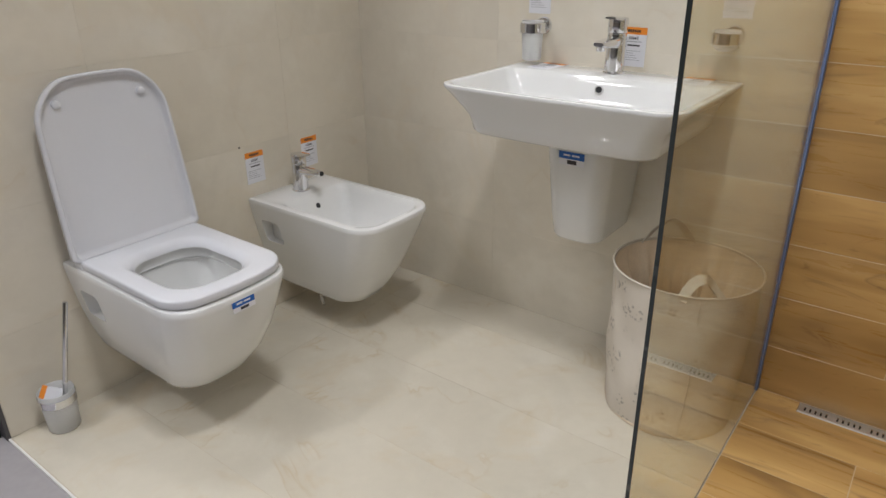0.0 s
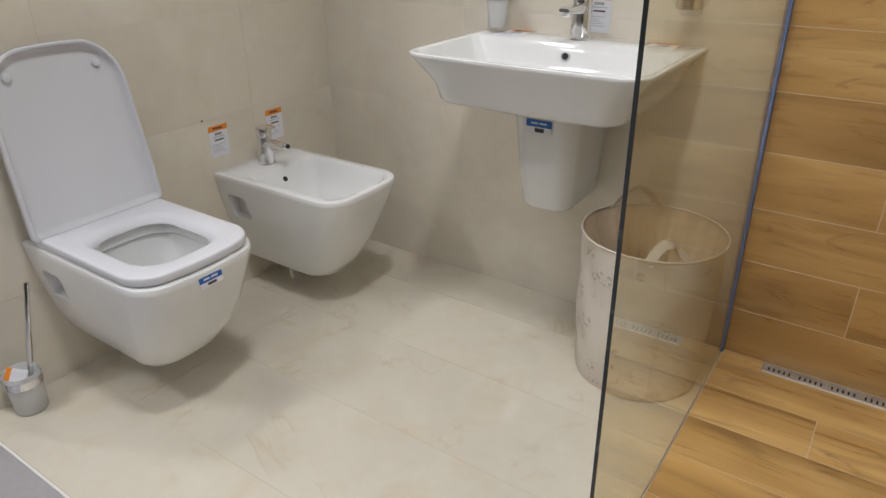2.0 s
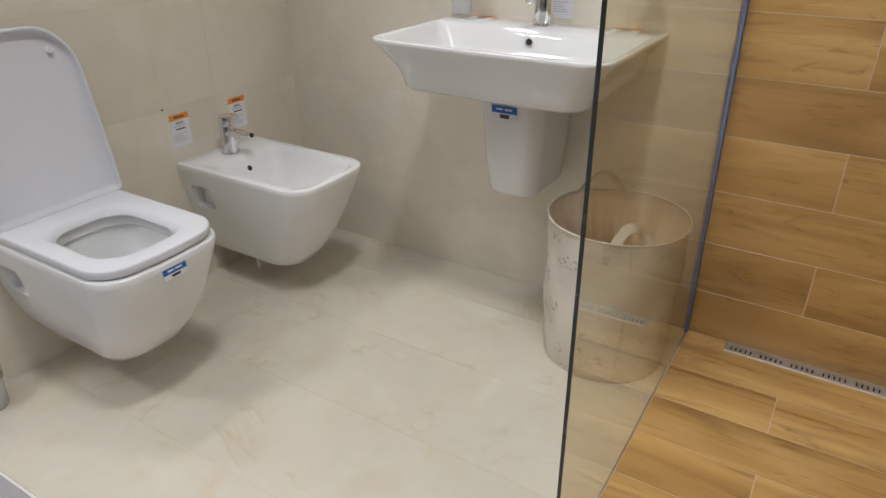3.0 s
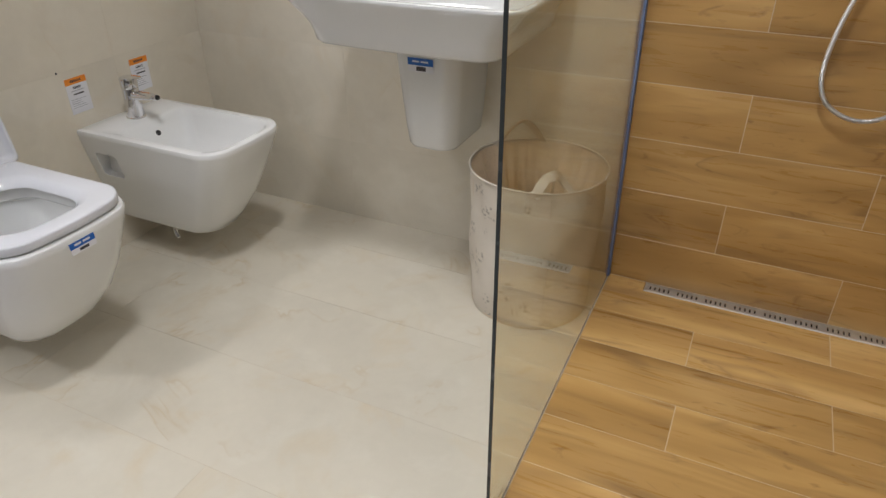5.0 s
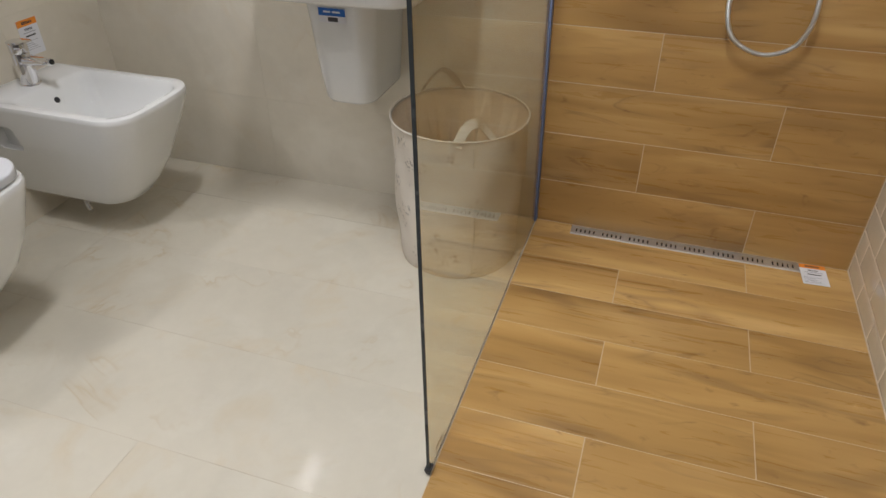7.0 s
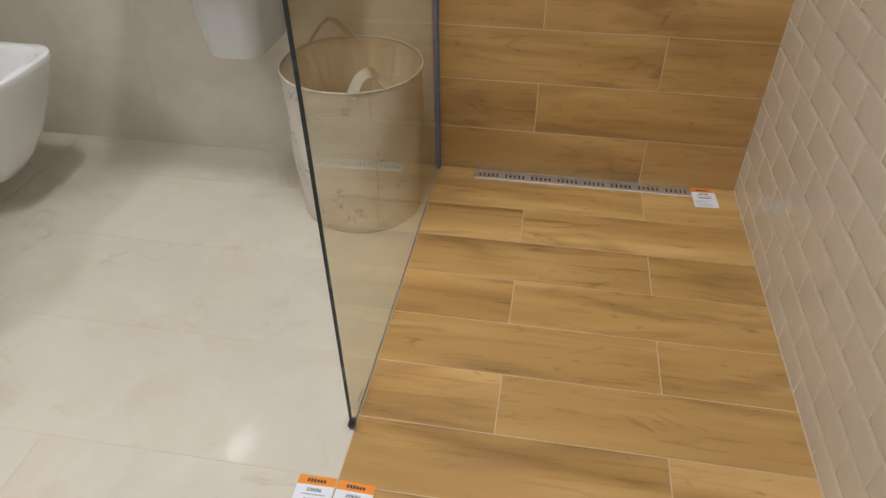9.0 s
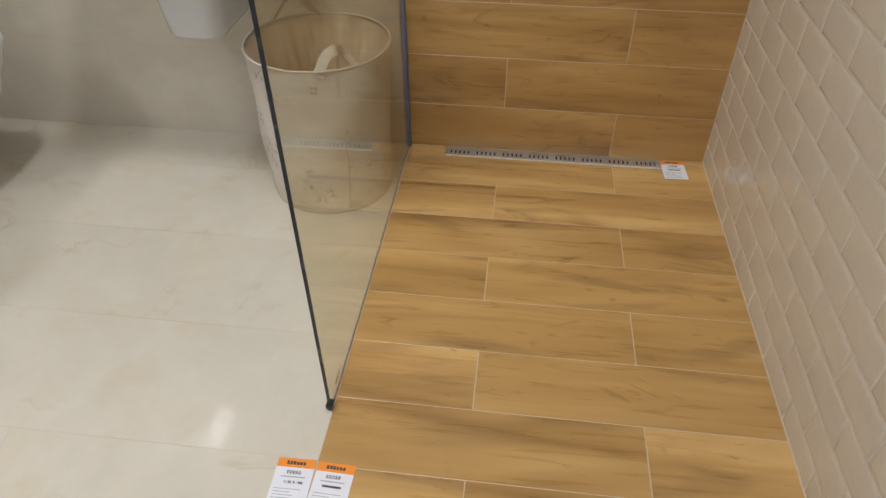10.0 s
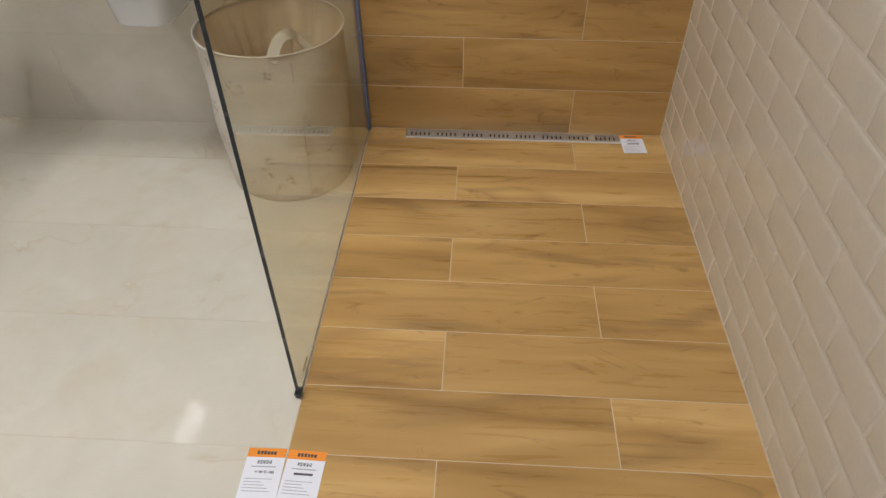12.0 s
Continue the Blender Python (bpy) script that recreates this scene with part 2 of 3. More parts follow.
def tube(points, radius, n=12, caps=True):
    """A round bar along points; radius is a number or one for each point."""
    pts = [Vector(p) for p in points]
    rings, side = [], None
    for i, p in enumerate(pts):
        t = (pts[min(i + 1, len(pts) - 1)] - pts[max(i - 1, 0)]).normalized()
        if side is None:
            side = t.orthogonal().normalized()
        side = (side - t * side.dot(t)).normalized()
        up = t.cross(side)
        r = radius[i] if isinstance(radius, (list, tuple)) else radius
        rings.append([p + r * (math.cos(a) * side + math.sin(a) * up) for a in (2 * math.pi * k / n for k in range(n))])
    return loft(rings, caps, caps)


def smooth_path(points, steps):
    """A Catmull-Rom line through points."""
    p = [Vector(q) for q in points]
    p = [p[0] * 2 - p[1], *p, p[-1] * 2 - p[-2]]
    out = []
    for a, b, c, d in zip(p, p[1:], p[2:], p[3:]):
        for k in range(steps):
            t = k / steps
            out.append(0.5 * (2 * b + (c - a) * t + (2 * a - 5 * b + 4 * c - d) * t * t + (3 * b - a - 3 * c + d) * t ** 3))
    return [*out, p[-2]]


def carve(ob, cutters):
    """Cut closed forms out of ob's mesh for good."""
    for bm in cutters:
        tool = new("cutter", finish("cutter", bm, None))
        tool.parent = ob.parent
        mod = ob.modifiers.new("cut", "BOOLEAN")
        mod.object, mod.operation, mod.solver = tool, "DIFFERENCE", "EXACT"
        bpy.context.view_layer.update()
        got = bpy.data.meshes.new_from_object(ob.evaluated_get(bpy.context.evaluated_depsgraph_get()))
        ob.modifiers.clear()
        old, ob.data = ob.data, got
        bpy.data.meshes.remove(old)
        bpy.data.meshes.remove(tool.data)
    ob.data.polygons.foreach_set("use_smooth", [True] * len(ob.data.polygons))
    ob.data.set_sharp_from_angle(angle=radians(40))


TILE_MESHES = {}


def slab(outline, thick, material, bevel=0.0003):
    """A tile from its outline about its own middle: top at z = 0, with a small worn arris."""
    key = (tuple(outline), thick, material)
    if key not in TILE_MESHES:
        mx = sum(p[0] for p in outline) / len(outline)
        my = sum(p[1] for p in outline) / len(outline)

        def inset(d):
            return [(x - math.copysign(d, x - mx), y - math.copysign(d, y - my)) for x, y in outline]
        rings = [[Vector((x, y, -thick)) for x, y in outline], [Vector((x, y, -bevel)) for x, y in outline], [Vector((x, y, 0)) for x, y in inset(bevel)]]
        TILE_MESHES[key] = finish("tile", loft(rings, False, True), material, 0)
    return TILE_MESHES[key]


def lay(name, mesh, parent, m):
    ob = new(name, mesh)
    ob.parent = parent
    ob.matrix_basis = m
    return ob


def rect(w, h):
    return ((-w / 2, -h / 2), (w / 2, -h / 2), (w / 2, h / 2), (-w / 2, h / 2))


# ---- plan ----
SPLIT = 1.457        # where cream floor meets wood floor
RIGHT = 2.315        # face of the greige tiled wall
FRONT = -1.355       # open edge of the booth
SEAM = SPLIT - 0.009 # where the cream wall meets the wood-look wall, behind the screen's profile
TOP = 2.25           # height of the booth's walls
THICK = 0.008


# ---- structure: showroom shell ----
def structure(name, bm, material, label, category):
    ob = new(name, finish(name, bm, material, 0))
    return tagged(ob, label, category, kind="structure")


structure("floor_showroom", box(-7, 9, -9, 5, -0.16, -0.0185), "grey_floor", "grey porcelain showroom floor outside the booth", "floor")
structure("floor_showroom_paving", box(-7, 9, -9, FRONT - 0.002, -0.0184, -0.005), "grey_floor", "grey porcelain paving up to the booth edge", "floor")
# ceiling and far walls are unseen, added to bounce lamp light into the booth
structure("ceiling", box(-7, 9, -9, 5, CEILING, CEILING + 0.1), "ceiling", "unseen white painted ceiling added to bounce light", "ceiling")
structure("wall_south", box(-7, 9, -9.1, -9, -0.02, CEILING), "paint", "unseen plain beige wall added to bounce light", "wall")
structure("wall_far_north", box(-7, 9, 5, 5.1, -0.02, CEILING), "paint", "unseen plain beige wall added to bounce light", "wall")
structure("wall_far_west", box(-7.1, -7, -9, 5, -0.02, CEILING), "paint", "unseen plain beige wall added to bounce light", "wall")
structure("wall_far_east", box(9, 9.1, -9, 5, -0.02, CEILING), "paint", "unseen plain beige wall added to bounce light", "wall")

# ---- structure: the booth ----
wall_west = structure("wall_west", box(-0.10, -0.0006, FRONT + 0.006, 0.1, -0.018, TOP), "grout_wall", "cream polished marble-look tiled wall behind toilet and bidet", "wall")
part("panel_edge", box(-0.10, 0.0005, FRONT - 0.004, FRONT + 0.006, -0.018, TOP, 0.001), "dark_trim", wall_west, "dark grey metal panel edge", 0)
# no hole is cut: a black disc paints the shade inside it
part("drill_hole", lathe([(0.0032, 0), (0.0032, 0.0006)], 12), "black", wall_west, "small black disc for the shaded drill hole", 40, pose(0.0001, -0.556, 0.5755, 0, 90, 0))
part("skirting_block", box(-0.16, -0.03, FRONT - 0.075, FRONT - 0.006, -0.018, 0.05, 0.002), "black", wall_west, "black foot of the wall panel", 0)
wall_north_cream = structure("wall_north_cream", box(-0.0006, SEAM, 0.0006, 0.1, -0.018, TOP), "grout_wall", "cream polished marble-look tiled wall behind washbasin", "wall")
wall_north_wood = structure("wall_north_wood", box(SEAM, RIGHT + 0.1, 0.0008, 0.1, -0.018, TOP), "grout_wood", "brown wood-look tiled shower wall", "wall")
wall_east = structure("wall_east", box(RIGHT + 0.0014, RIGHT + 0.1, FRONT, 0.0008, -0.018, TOP), "grout_greige", "greige bevelled metro-tiled shower wall", "wall")
floor_cream = structure("floor_cream", box(-0.0006, SPLIT - 0.0006, FRONT + 0.004, 0.0006, -0.018, -0.0005), "grout_cream", "cream polished marble-look tiled floor", "floor")
bed = box(SPLIT - 0.0006, RIGHT + 0.002, FRONT + 0.004, -0.0485, -0.018, -0.0008)
box(SPLIT - 0.0006, 1.5655, -0.0485, 0.0008, -0.018, -0.0008, bm=bed)
box(2.2065, RIGHT + 0.002, -0.0485, 0.0008, -0.018, -0.0008, bm=bed)
floor_wood = structure("floor_wood", bed, "grout_wood", "brown wood-look tiled shower floor", "floor")
structure("trim", box(-0.009, RIGHT + 0.05, FRONT - 0.002, FRONT + 0.0035, -0.018, 0.0005), "white_trim", "thin white edge trim of the raised booth floor", "trim")

# ---- ceiling lamps, out of view: inferred ones and added fill ----
lamps = {}
for x, y, w, l, watts in PANELS:
    if (w, l) in lamps:
        copy_thing(lamps[w, l], pose(x, y, CEILING - 0.03))
    else:
        lamp = thing("ceiling_light", pose(x, y, CEILING - 0.03), "unseen white ceiling light with a glowing diffuser, inferred or added as fill", "ceiling light", "showroom ceiling lights")
        part("housing", box(-w / 2 - 0.012, w / 2 + 0.012, -l / 2 - 0.012, l / 2 + 0.012, -0.006, 0.03, 0.004), "white_trim", lamp)
        part("diffuser", box(-w / 2, w / 2, -l / 2, l / 2, -0.012, -0.007, 0.001), "lamp", lamp, "glowing white diffuser")
        lamps[w, l] = lamp
    light = bpy.data.lights.new("panel_light", "AREA")
    light.shape, light.size, light.size_y, light.energy, light.color = "RECTANGLE", w, l, watts, (0.985, 0.995, 1.03)
    light.spread = radians(BEAM)
    new("panel_light", light).matrix_basis = pose(x, y, CEILING - 0.05)


# ---- sanitary ware, built facing +x with its back on the wall at x = 0 ----
def ware_body(levels, rim, cavity, thing_ob, label):
    """A hollow glazed body: outer rings from the underside up, a rounded rim, then the cavity's rings downward."""
    rings = [ring(*lv) for lv in levels]
    rings += [ring(*lv) for lv in rim]
    rings += [ring(*lv) for lv in cavity]
    return part("body", loft(rings), "ceramic", thing_ob, label, 50)


def recess(x0, x1, z0, z1, y0, y1):
    bm = box(x0, x1, y0, y1, z0, z1)
    vertical = [e for e in bm.edges if abs(e.verts[0].co.y - e.verts[1].co.y) > 0.01]
    bmesh.ops.bevel(bm, geom=vertical, offset=0.014, segments=5, affect="EDGES", profile=0.5)
    return bm


def label_sticker(parent, m, w=0.062, h=0.026):
    """A small maker's sticker: blue band with a pale bar, white strip with a dark bar."""
    s = part("sticker", box(-w / 2, w / 2, -h / 2, h / 2, 0, 0.0006), "card", parent, "blue and white maker's sticker", 0, m)
    part("band", box(-w / 2, w / 2, -0.001, h / 2, 0.0006, 0.0010), "blue", s, "blue printed band", 0)
    mid = h / 4
    part("bar", box(-w * 0.31, -w * 0.05, mid - 0.0022, mid + 0.0022, 0.0010, 0.0013), "card", s, "", 0)
    part("bar", box(w * 0.02, w * 0.31, mid - 0.0022, mid + 0.0022, 0.0010, 0.0013), "card", s, "", 0)
    part("bar", box(-w * 0.17, w * 0.20, -h / 2 + 0.003, -0.004, 0.0006, 0.0010), "ink", s, "", 0)
    return s


def toilet():
    t = thing("toilet", pose(0, -0.962, 0), "white wall-hung toilet with its lid raised, on the cream wall", "toilet")
    lv = [(0, 0.288, 0.062, 0.004, 0.050, 0.101, 0.006), (0, 0.324, 0.082, 0.004, 0.058, 0.105, 0.010), (0, 0.351, 0.098, 0.004, 0.064, 0.119, 0.014),
          (0, 0.380, 0.113, 0.004, 0.068, 0.147, 0.018), (0, 0.424, 0.132, 0.004, 0.068, 0.206, 0.020), (0, 0.452, 0.147, 0.004, 0.066, 0.270, 0.022),
          (0, 0.475, 0.158, 0.004, 0.064, 0.340, 0.022), (0, 0.489, 0.165, 0.004, 0.062, 0.392, 0.022), (0, 0.4905, 0.1655, 0.004, 0.062, 0.4045, 0.022)]
    rim = [(0.002, 0.488, 0.1635, 0.004, 0.061, 0.4095, 0.022), (0.005, 0.483, 0.159, 0.004, 0.058, 0.4115, 0.021)]
    cav = [(0.165, 0.440, 0.112, 0.080, 0.085, 0.412, 0.010), (0.165, 0.439, 0.111, 0.080, 0.085, 0.384, 0.010), (0.158, 0.446, 0.117, 0.080, 0.085, 0.376, 0.010),
           (0.160, 0.440, 0.114, 0.080, 0.085, 0.352, 0.010), (0.176, 0.408, 0.098, 0.075, 0.078, 0.300, 0.010), (0.195, 0.365, 0.078, 0.06, 0.065, 0.252, 0.008),
           (0.21, 0.330, 0.058, 0.045, 0.048, 0.215, 0.004), (0.225, 0.300, 0.035, 0.03, 0.03, 0.190, 0.0)]
    body = ware_body(lv, rim, cav, t, "white glazed ceramic bowl")
    carve(body, [recess(0.046, 0.130, 0.268, 0.345, -0.20, -0.115), recess(0.046, 0.130, 0.268, 0.345, 0.115, 0.20)])
    part("water", loft([ring(0.200, 0.355, 0.073, 0.055, 0.060, 0.236, 0.008), ring(0.190, 0.372, 0.081, 0.06, 0.065, 0.250, 0.008)]), "water", t, "still clear water")
    # seat ring
    seat = [ring(0.098, 0.474, 0.155, 0.01, 0.06, 0.4145, 0.022),
            ring(0.094, 0.480, 0.161, 0.012, 0.063, 0.4165, 0.022),
            ring(0.094, 0.481, 0.162, 0.012, 0.064, 0.418, 0.022),
            ring(0.094, 0.481, 0.162, 0.012, 0.064, 0.4325, 0.022),
            ring(0.0950, 0.4800, 0.1610, 0.012, 0.0630, 0.4350, 0.022),
            ring(0.0975, 0.4775, 0.1585, 0.012, 0.0605, 0.4363, 0.022),
            ring(0.103, 0.472, 0.153, 0.012, 0.055, 0.4366, 0.022),
            ring(0.150, 0.442, 0.121, 0.07, 0.066, 0.4358, 0.014),
            ring(0.158, 0.436, 0.115, 0.07, 0.064, 0.4340, 0.014),
            ring(0.166, 0.429, 0.108, 0.07, 0.062, 0.4300, 0.013),
            ring(0.172, 0.423, 0.102, 0.068, 0.06, 0.4240, 0.012),
            ring(0.176, 0.418, 0.098, 0.068, 0.06, 0.4145, 0.012)]
    rows = seat + [seat[0]]
    part("seat", loft(rows, False, False), "seat", t, "white duroplast seat", 50)
    # lid: built lying open side up with its hinge at x = 0, then swung up past vertical
    w, length = 0.1745, 0.424
    rim_in = [(0.004, 0.0, 0.088), (0.0, 0.004, 0.092), (0.0, 0.021, 0.092), (0.0015, 0.0235, 0.091), (0.004, 0.0245, 0.089), (0.0075, 0.0235, 0.086), (0.009, 0.021, 0.085), (0.012, 0.009, 0.082), (0.017, 0.006, 0.077), (0.030, 0.005, 0.066)]
    lid_rings = [ring(min(0.018, d), length - d, w - d, 0.013, r + 0.006, z, 0.012) for d, z, r in rim_in]
    for row in lid_rings:
        for p in row:
            p.y *= 1.0 - 0.085 * (p.x / length) ** 1.5
    # rotation about -y raises +x; the open side then faces the room
    swing = pose(0.078, 0, 0.430, 0, -97.2, 0)
    lid = part("lid", loft(lid_rings), "seat", t, "white raised lid with a rounded rim", 50, swing @ Matrix.Diagonal((1, 1, -1, 1)))
    for s in (-1, 1):
        part("buffer", lathe([(0.010, -0.001), (0.0105, 0.006), (0.009, 0.0085), (0.004, 0.0095)], 20), "seat", lid, "", 50, pose(length - 0.050, s * 0.106, 0.0050))
        part("hinge", box(0.058, 0.104, s * 0.145 - 0.018, s * 0.145 + 0.018, 0.412, 0.436, 0.006, 3), "seat", t, "white hinge block", 50)
        part("hinge_pin", lathe([(0.0022, 0), (0.0022, 0.0006)], 10), "steel", t, "tiny metal hinge pin", 40, pose(0.112, s * 0.128, 0.4364))
    label_sticker(t, pose(0.5135, -0.004, 0.386, 90, 0, 90) @ pose(0, 0, 0, -8, 0, 0))
    return t


def bidet():
    t = thing("bidet", pose(0, -0.389, 0), "white wall-hung bidet with a chrome tap, on the cream wall", "bidet")
    lv = [(0, 0.283, 0.055, 0.004, 0.044, 0.092, 0.006), (0, 0.322, 0.075, 0.004, 0.054, 0.096, 0.008), (0, 0.354, 0.089, 0.004, 0.06, 0.112, 0.01),
          (0, 0.381, 0.102, 0.004, 0.064, 0.148, 0.012), (0, 0.421, 0.120, 0.004, 0.066, 0.213, 0.013), (0, 0.452, 0.1365, 0.004, 0.067, 0.285, 0.014),
          (0, 0.479, 0.150, 0.004, 0.067, 0.35, 0.014), (0, 0.494, 0.1575, 0.004, 0.067, 0.395, 0.014), (0, 0.495, 0.159, 0.004, 0.067, 0.404, 0.014)]
    rim = [(0.002, 0.492, 0.157, 0.004, 0.066, 0.41, 0.014), (0.006, 0.487, 0.152, 0.004, 0.064, 0.412, 0.013)]
    cav = [(0.118, 0.474, 0.136, 0.03, 0.058, 0.4115, 0.012), (0.126, 0.468, 0.131, 0.032, 0.055, 0.406, 0.012), (0.136, 0.46, 0.124, 0.034, 0.052, 0.39, 0.012),
           (0.158, 0.438, 0.109, 0.036, 0.05, 0.345, 0.01), (0.185, 0.405, 0.088, 0.038, 0.045, 0.302, 0.008), (0.215, 0.36, 0.058, 0.03, 0.035, 0.284, 0.004)]
    body = ware_body(lv, rim, cav, t, "white glazed ceramic basin")
    carve(body, [recess(0.040, 0.124, 0.270, 0.347, -0.20, -0.108), recess(0.040, 0.124, 0.270, 0.347, 0.108, 0.20)])
    # a black disc on the glaze paints the shade of the overflow's depth
    part("overflow_hole", lathe([(0.0085, -0.002), (0.0085, 0.0012), (0.006, 0.0012)], 20), "black", t, "black disc for the shaded overflow hole", 40, pose(0.1455, 0, 0.371, 0, 63, 0))
    part("waste_fitting", tube([(0.160, -0.034, 0.12), (0.163, -0.036, 0.062), (0.172, -0.042, 0.046), (0.190, -0.050, 0.044)], 0.0065, 12), "chrome", t, "small chrome fitting under the bowl")
    part("waste_fitting", lathe([(0.005, 0.0), (0.0085, 0.003), (0.0085, 0.012), (0.005, 0.016), (0.005, 0.08)], 14), "chrome", t, "", 40, pose(0.150, -0.022, 0.040))
    return t


def washbasin():
    t = thing("washbasin", pose(0.972, 0, 0, 0, 0, -90), "white ceramic washbasin with flared sides, fixed to the cream wall", "washbasin")
    lv = [(0, 0.366, 0.222, 0.004, 0.045, 0.6985, 0.008), (0, 0.386, 0.237, 0.004, 0.050, 0.701, 0.009), (0, 0.393, 0.243, 0.004, 0.052, 0.708, 0.010),
          (0, 0.398, 0.247, 0.004, 0.052, 0.730, 0.010), (0, 0.404, 0.2515, 0.004, 0.052, 0.747, 0.010), (0, 0.412, 0.262, 0.004, 0.052, 0.764, 0.010), (0, 0.431, 0.293, 0.004, 0.052, 0.803, 0.010), (0, 0.438, 0.304, 0.004, 0.052, 0.8155, 0.010),
          (0, 0.4385, 0.305, 0.004, 0.052, 0.8185, 0.010)]
    rim = [(0.001, 0.4375, 0.304, 0.004, 0.051, 0.8222, 0.010), (0.004, 0.434, 0.3005, 0.004, 0.049, 0.8238, 0.010)]
    cav = [(0.118, 0.424, 0.2905, 0.02, 0.046, 0.8235, 0.009), (0.123, 0.420, 0.2865, 0.022, 0.044, 0.8205, 0.009), (0.131, 0.412, 0.2785, 0.026, 0.042, 0.806, 0.009),
           (0.142, 0.400, 0.258, 0.03, 0.04, 0.770, 0.008), (0.16, 0.378, 0.225, 0.035, 0.04, 0.738, 0.006), (0.19, 0.350, 0.18, 0.035, 0.04, 0.722, 0.004), (0.24, 0.30, 0.04, 0.02, 0.02, 0.716, 0.0)]
    ware_body(lv, rim, cav, t, "white glazed ceramic basin")
    part("overflow_ring", lathe([(0.0125, -0.001), (0.0125, 0.002), (0.0095, 0.0025), (0.009, 0.0005)], 24, True, False), "steel", t, "dull metal overflow ring", 40, pose(0.1375, -0.006, 0.793, 0, 76, 0))
    # shade within the ring is a black disc, not an opening
    part("overflow_hole", lathe([(0.008, -0.001), (0.008, 0.0014)], 20), "black", t, "black disc for the shaded overflow hole", 40, pose(0.1375, -0.006, 0.793, 0, 76, 0))
    part("drain_plug", lathe([(0.03, 0.0), (0.03, 0.004), (0.026, 0.006), (0.01, 0.007)], 28), "chrome", t, "chrome drain plug", 40, pose(0.27, 0, 0.715))
    return t


def half_pedestal():
    t = thing("half_pedestal", pose(0.955, 0, 0, 0, 0, -90), "white ceramic half pedestal under the washbasin", "half pedestal")
    rings = [ring(0, 0.190, 0.060, 0.003, 0.036, 0.388, 0.004), ring(0, 0.200, 0.068, 0.003, 0.040, 0.391, 0.004), ring(0, 0.206, 0.073, 0.003, 0.042, 0.400, 0.005), ring(0, 0.214, 0.079, 0.003, 0.044, 0.46, 0.006),
             ring(0, 0.222, 0.086, 0.003, 0.046, 0.55, 0.006), ring(0, 0.230, 0.094, 0.003, 0.048, 0.65, 0.006), ring(0, 0.233, 0.098, 0.003, 0.048, 0.698, 0.006)]
    part("body", loft(rings), "ceramic", t, "white glazed ceramic cover", 50)
    label_sticker(t, pose(0.2385, -0.002, 0.631, 90, 0, 90) @ pose(0, 0, 0, 4, 0, 0), 0.072, 0.036)
    return t


def lever_tap(name, m, size, label, fat=1.0, bidet_type=False):
    """A single-lever mixer facing +x: body, spout, aerator or swivel nozzle, lever cap with a flat lever."""
    t = thing(name, m @ Matrix.Scale(size, 4), label, "tap")
    part("tap_body", lathe([(q * fat, h) for q, h in ((0.027, 0), (0.027, 0.003), (0.0245, 0.006), (0.0235, 0.05), (0.0225, 0.108), (0.0215, 0.112))], 32), "chrome", t)
    sec = [(0.0, 0.017, 0.070, 0.104), (0.04, 0.0165, 0.074, 0.103), (0.085, 0.0155, 0.080, 0.100), (0.112, 0.0145, 0.084, 0.098), (0.120, 0.012, 0.087, 0.096)]
    rings = []
    for x, hw, z0, z1 in sec:
        hw *= fat
        r = min(hw, (z1 - z0) / 2) * 0.7
        pts = []
        for cy, cz, a0 in ((hw - r, z1 - r, 0), (-hw + r, z1 - r, 90), (-hw + r, z0 + r, 180), (hw - r, z0 + r, 270)):
            for k in range(5):
                a = radians(a0 + 22.5 * k)
                pts.append(Vector((x, cy + r * math.cos(a), cz + r * math.sin(a))))
        rings.append(pts)
    part("spout", loft(rings), "chrome", t, "", 50)
    if bidet_type:
        part("nozzle", lathe([(0.0105, 0), (0.0125, 0.004), (0.0125, 0.016), (0.010, 0.020)], 20), "chrome", t, "chrome swivel nozzle", 40, pose(0.112, 0, 0.090, 0, 82, 0))
        part("nozzle_mouth", lathe([(0.009, 0), (0.009, 0.003)], 18), "black", t, "black nozzle mouth", 40, pose(0.1325, 0, 0.0928, 0, 82, 0))
    else:
        part("aerator", lathe([(0.0115, 0.0), (0.0125, 0.002), (0.0125, 0.013)], 22), "chrome", t, "chrome aerator", 40, pose(0.102, 0, 0.073))
    part("cap", lathe([(q * fat, h) for q, h in ((0.0225, 0.113), (0.0235, 0.116), (0.0235, 0.150), (0.0215, 0.154), (0.010, 0.1555))], 32), "chrome", t, "chrome lever cap")
    lever = [(0.0, 0.020, 0.146, 0.154), (0.025, 0.0185, 0.149, 0.156), (0.045, 0.0155, 0.151, 0.157), (0.055, 0.0125, 0.153, 0.158)]
    rings = [[Vector((x, -h * fat, z0)), Vector((x, h * fat, z0)), Vector((x, h * fat, z1)), Vector((x, 0, z1 + 0.0015)), Vector((x, -h * fat, z1))] for x, h, z0, z1 in lever]
    part("lever", loft(rings), "chrome", t, "flat chrome lever", 30)
    return t


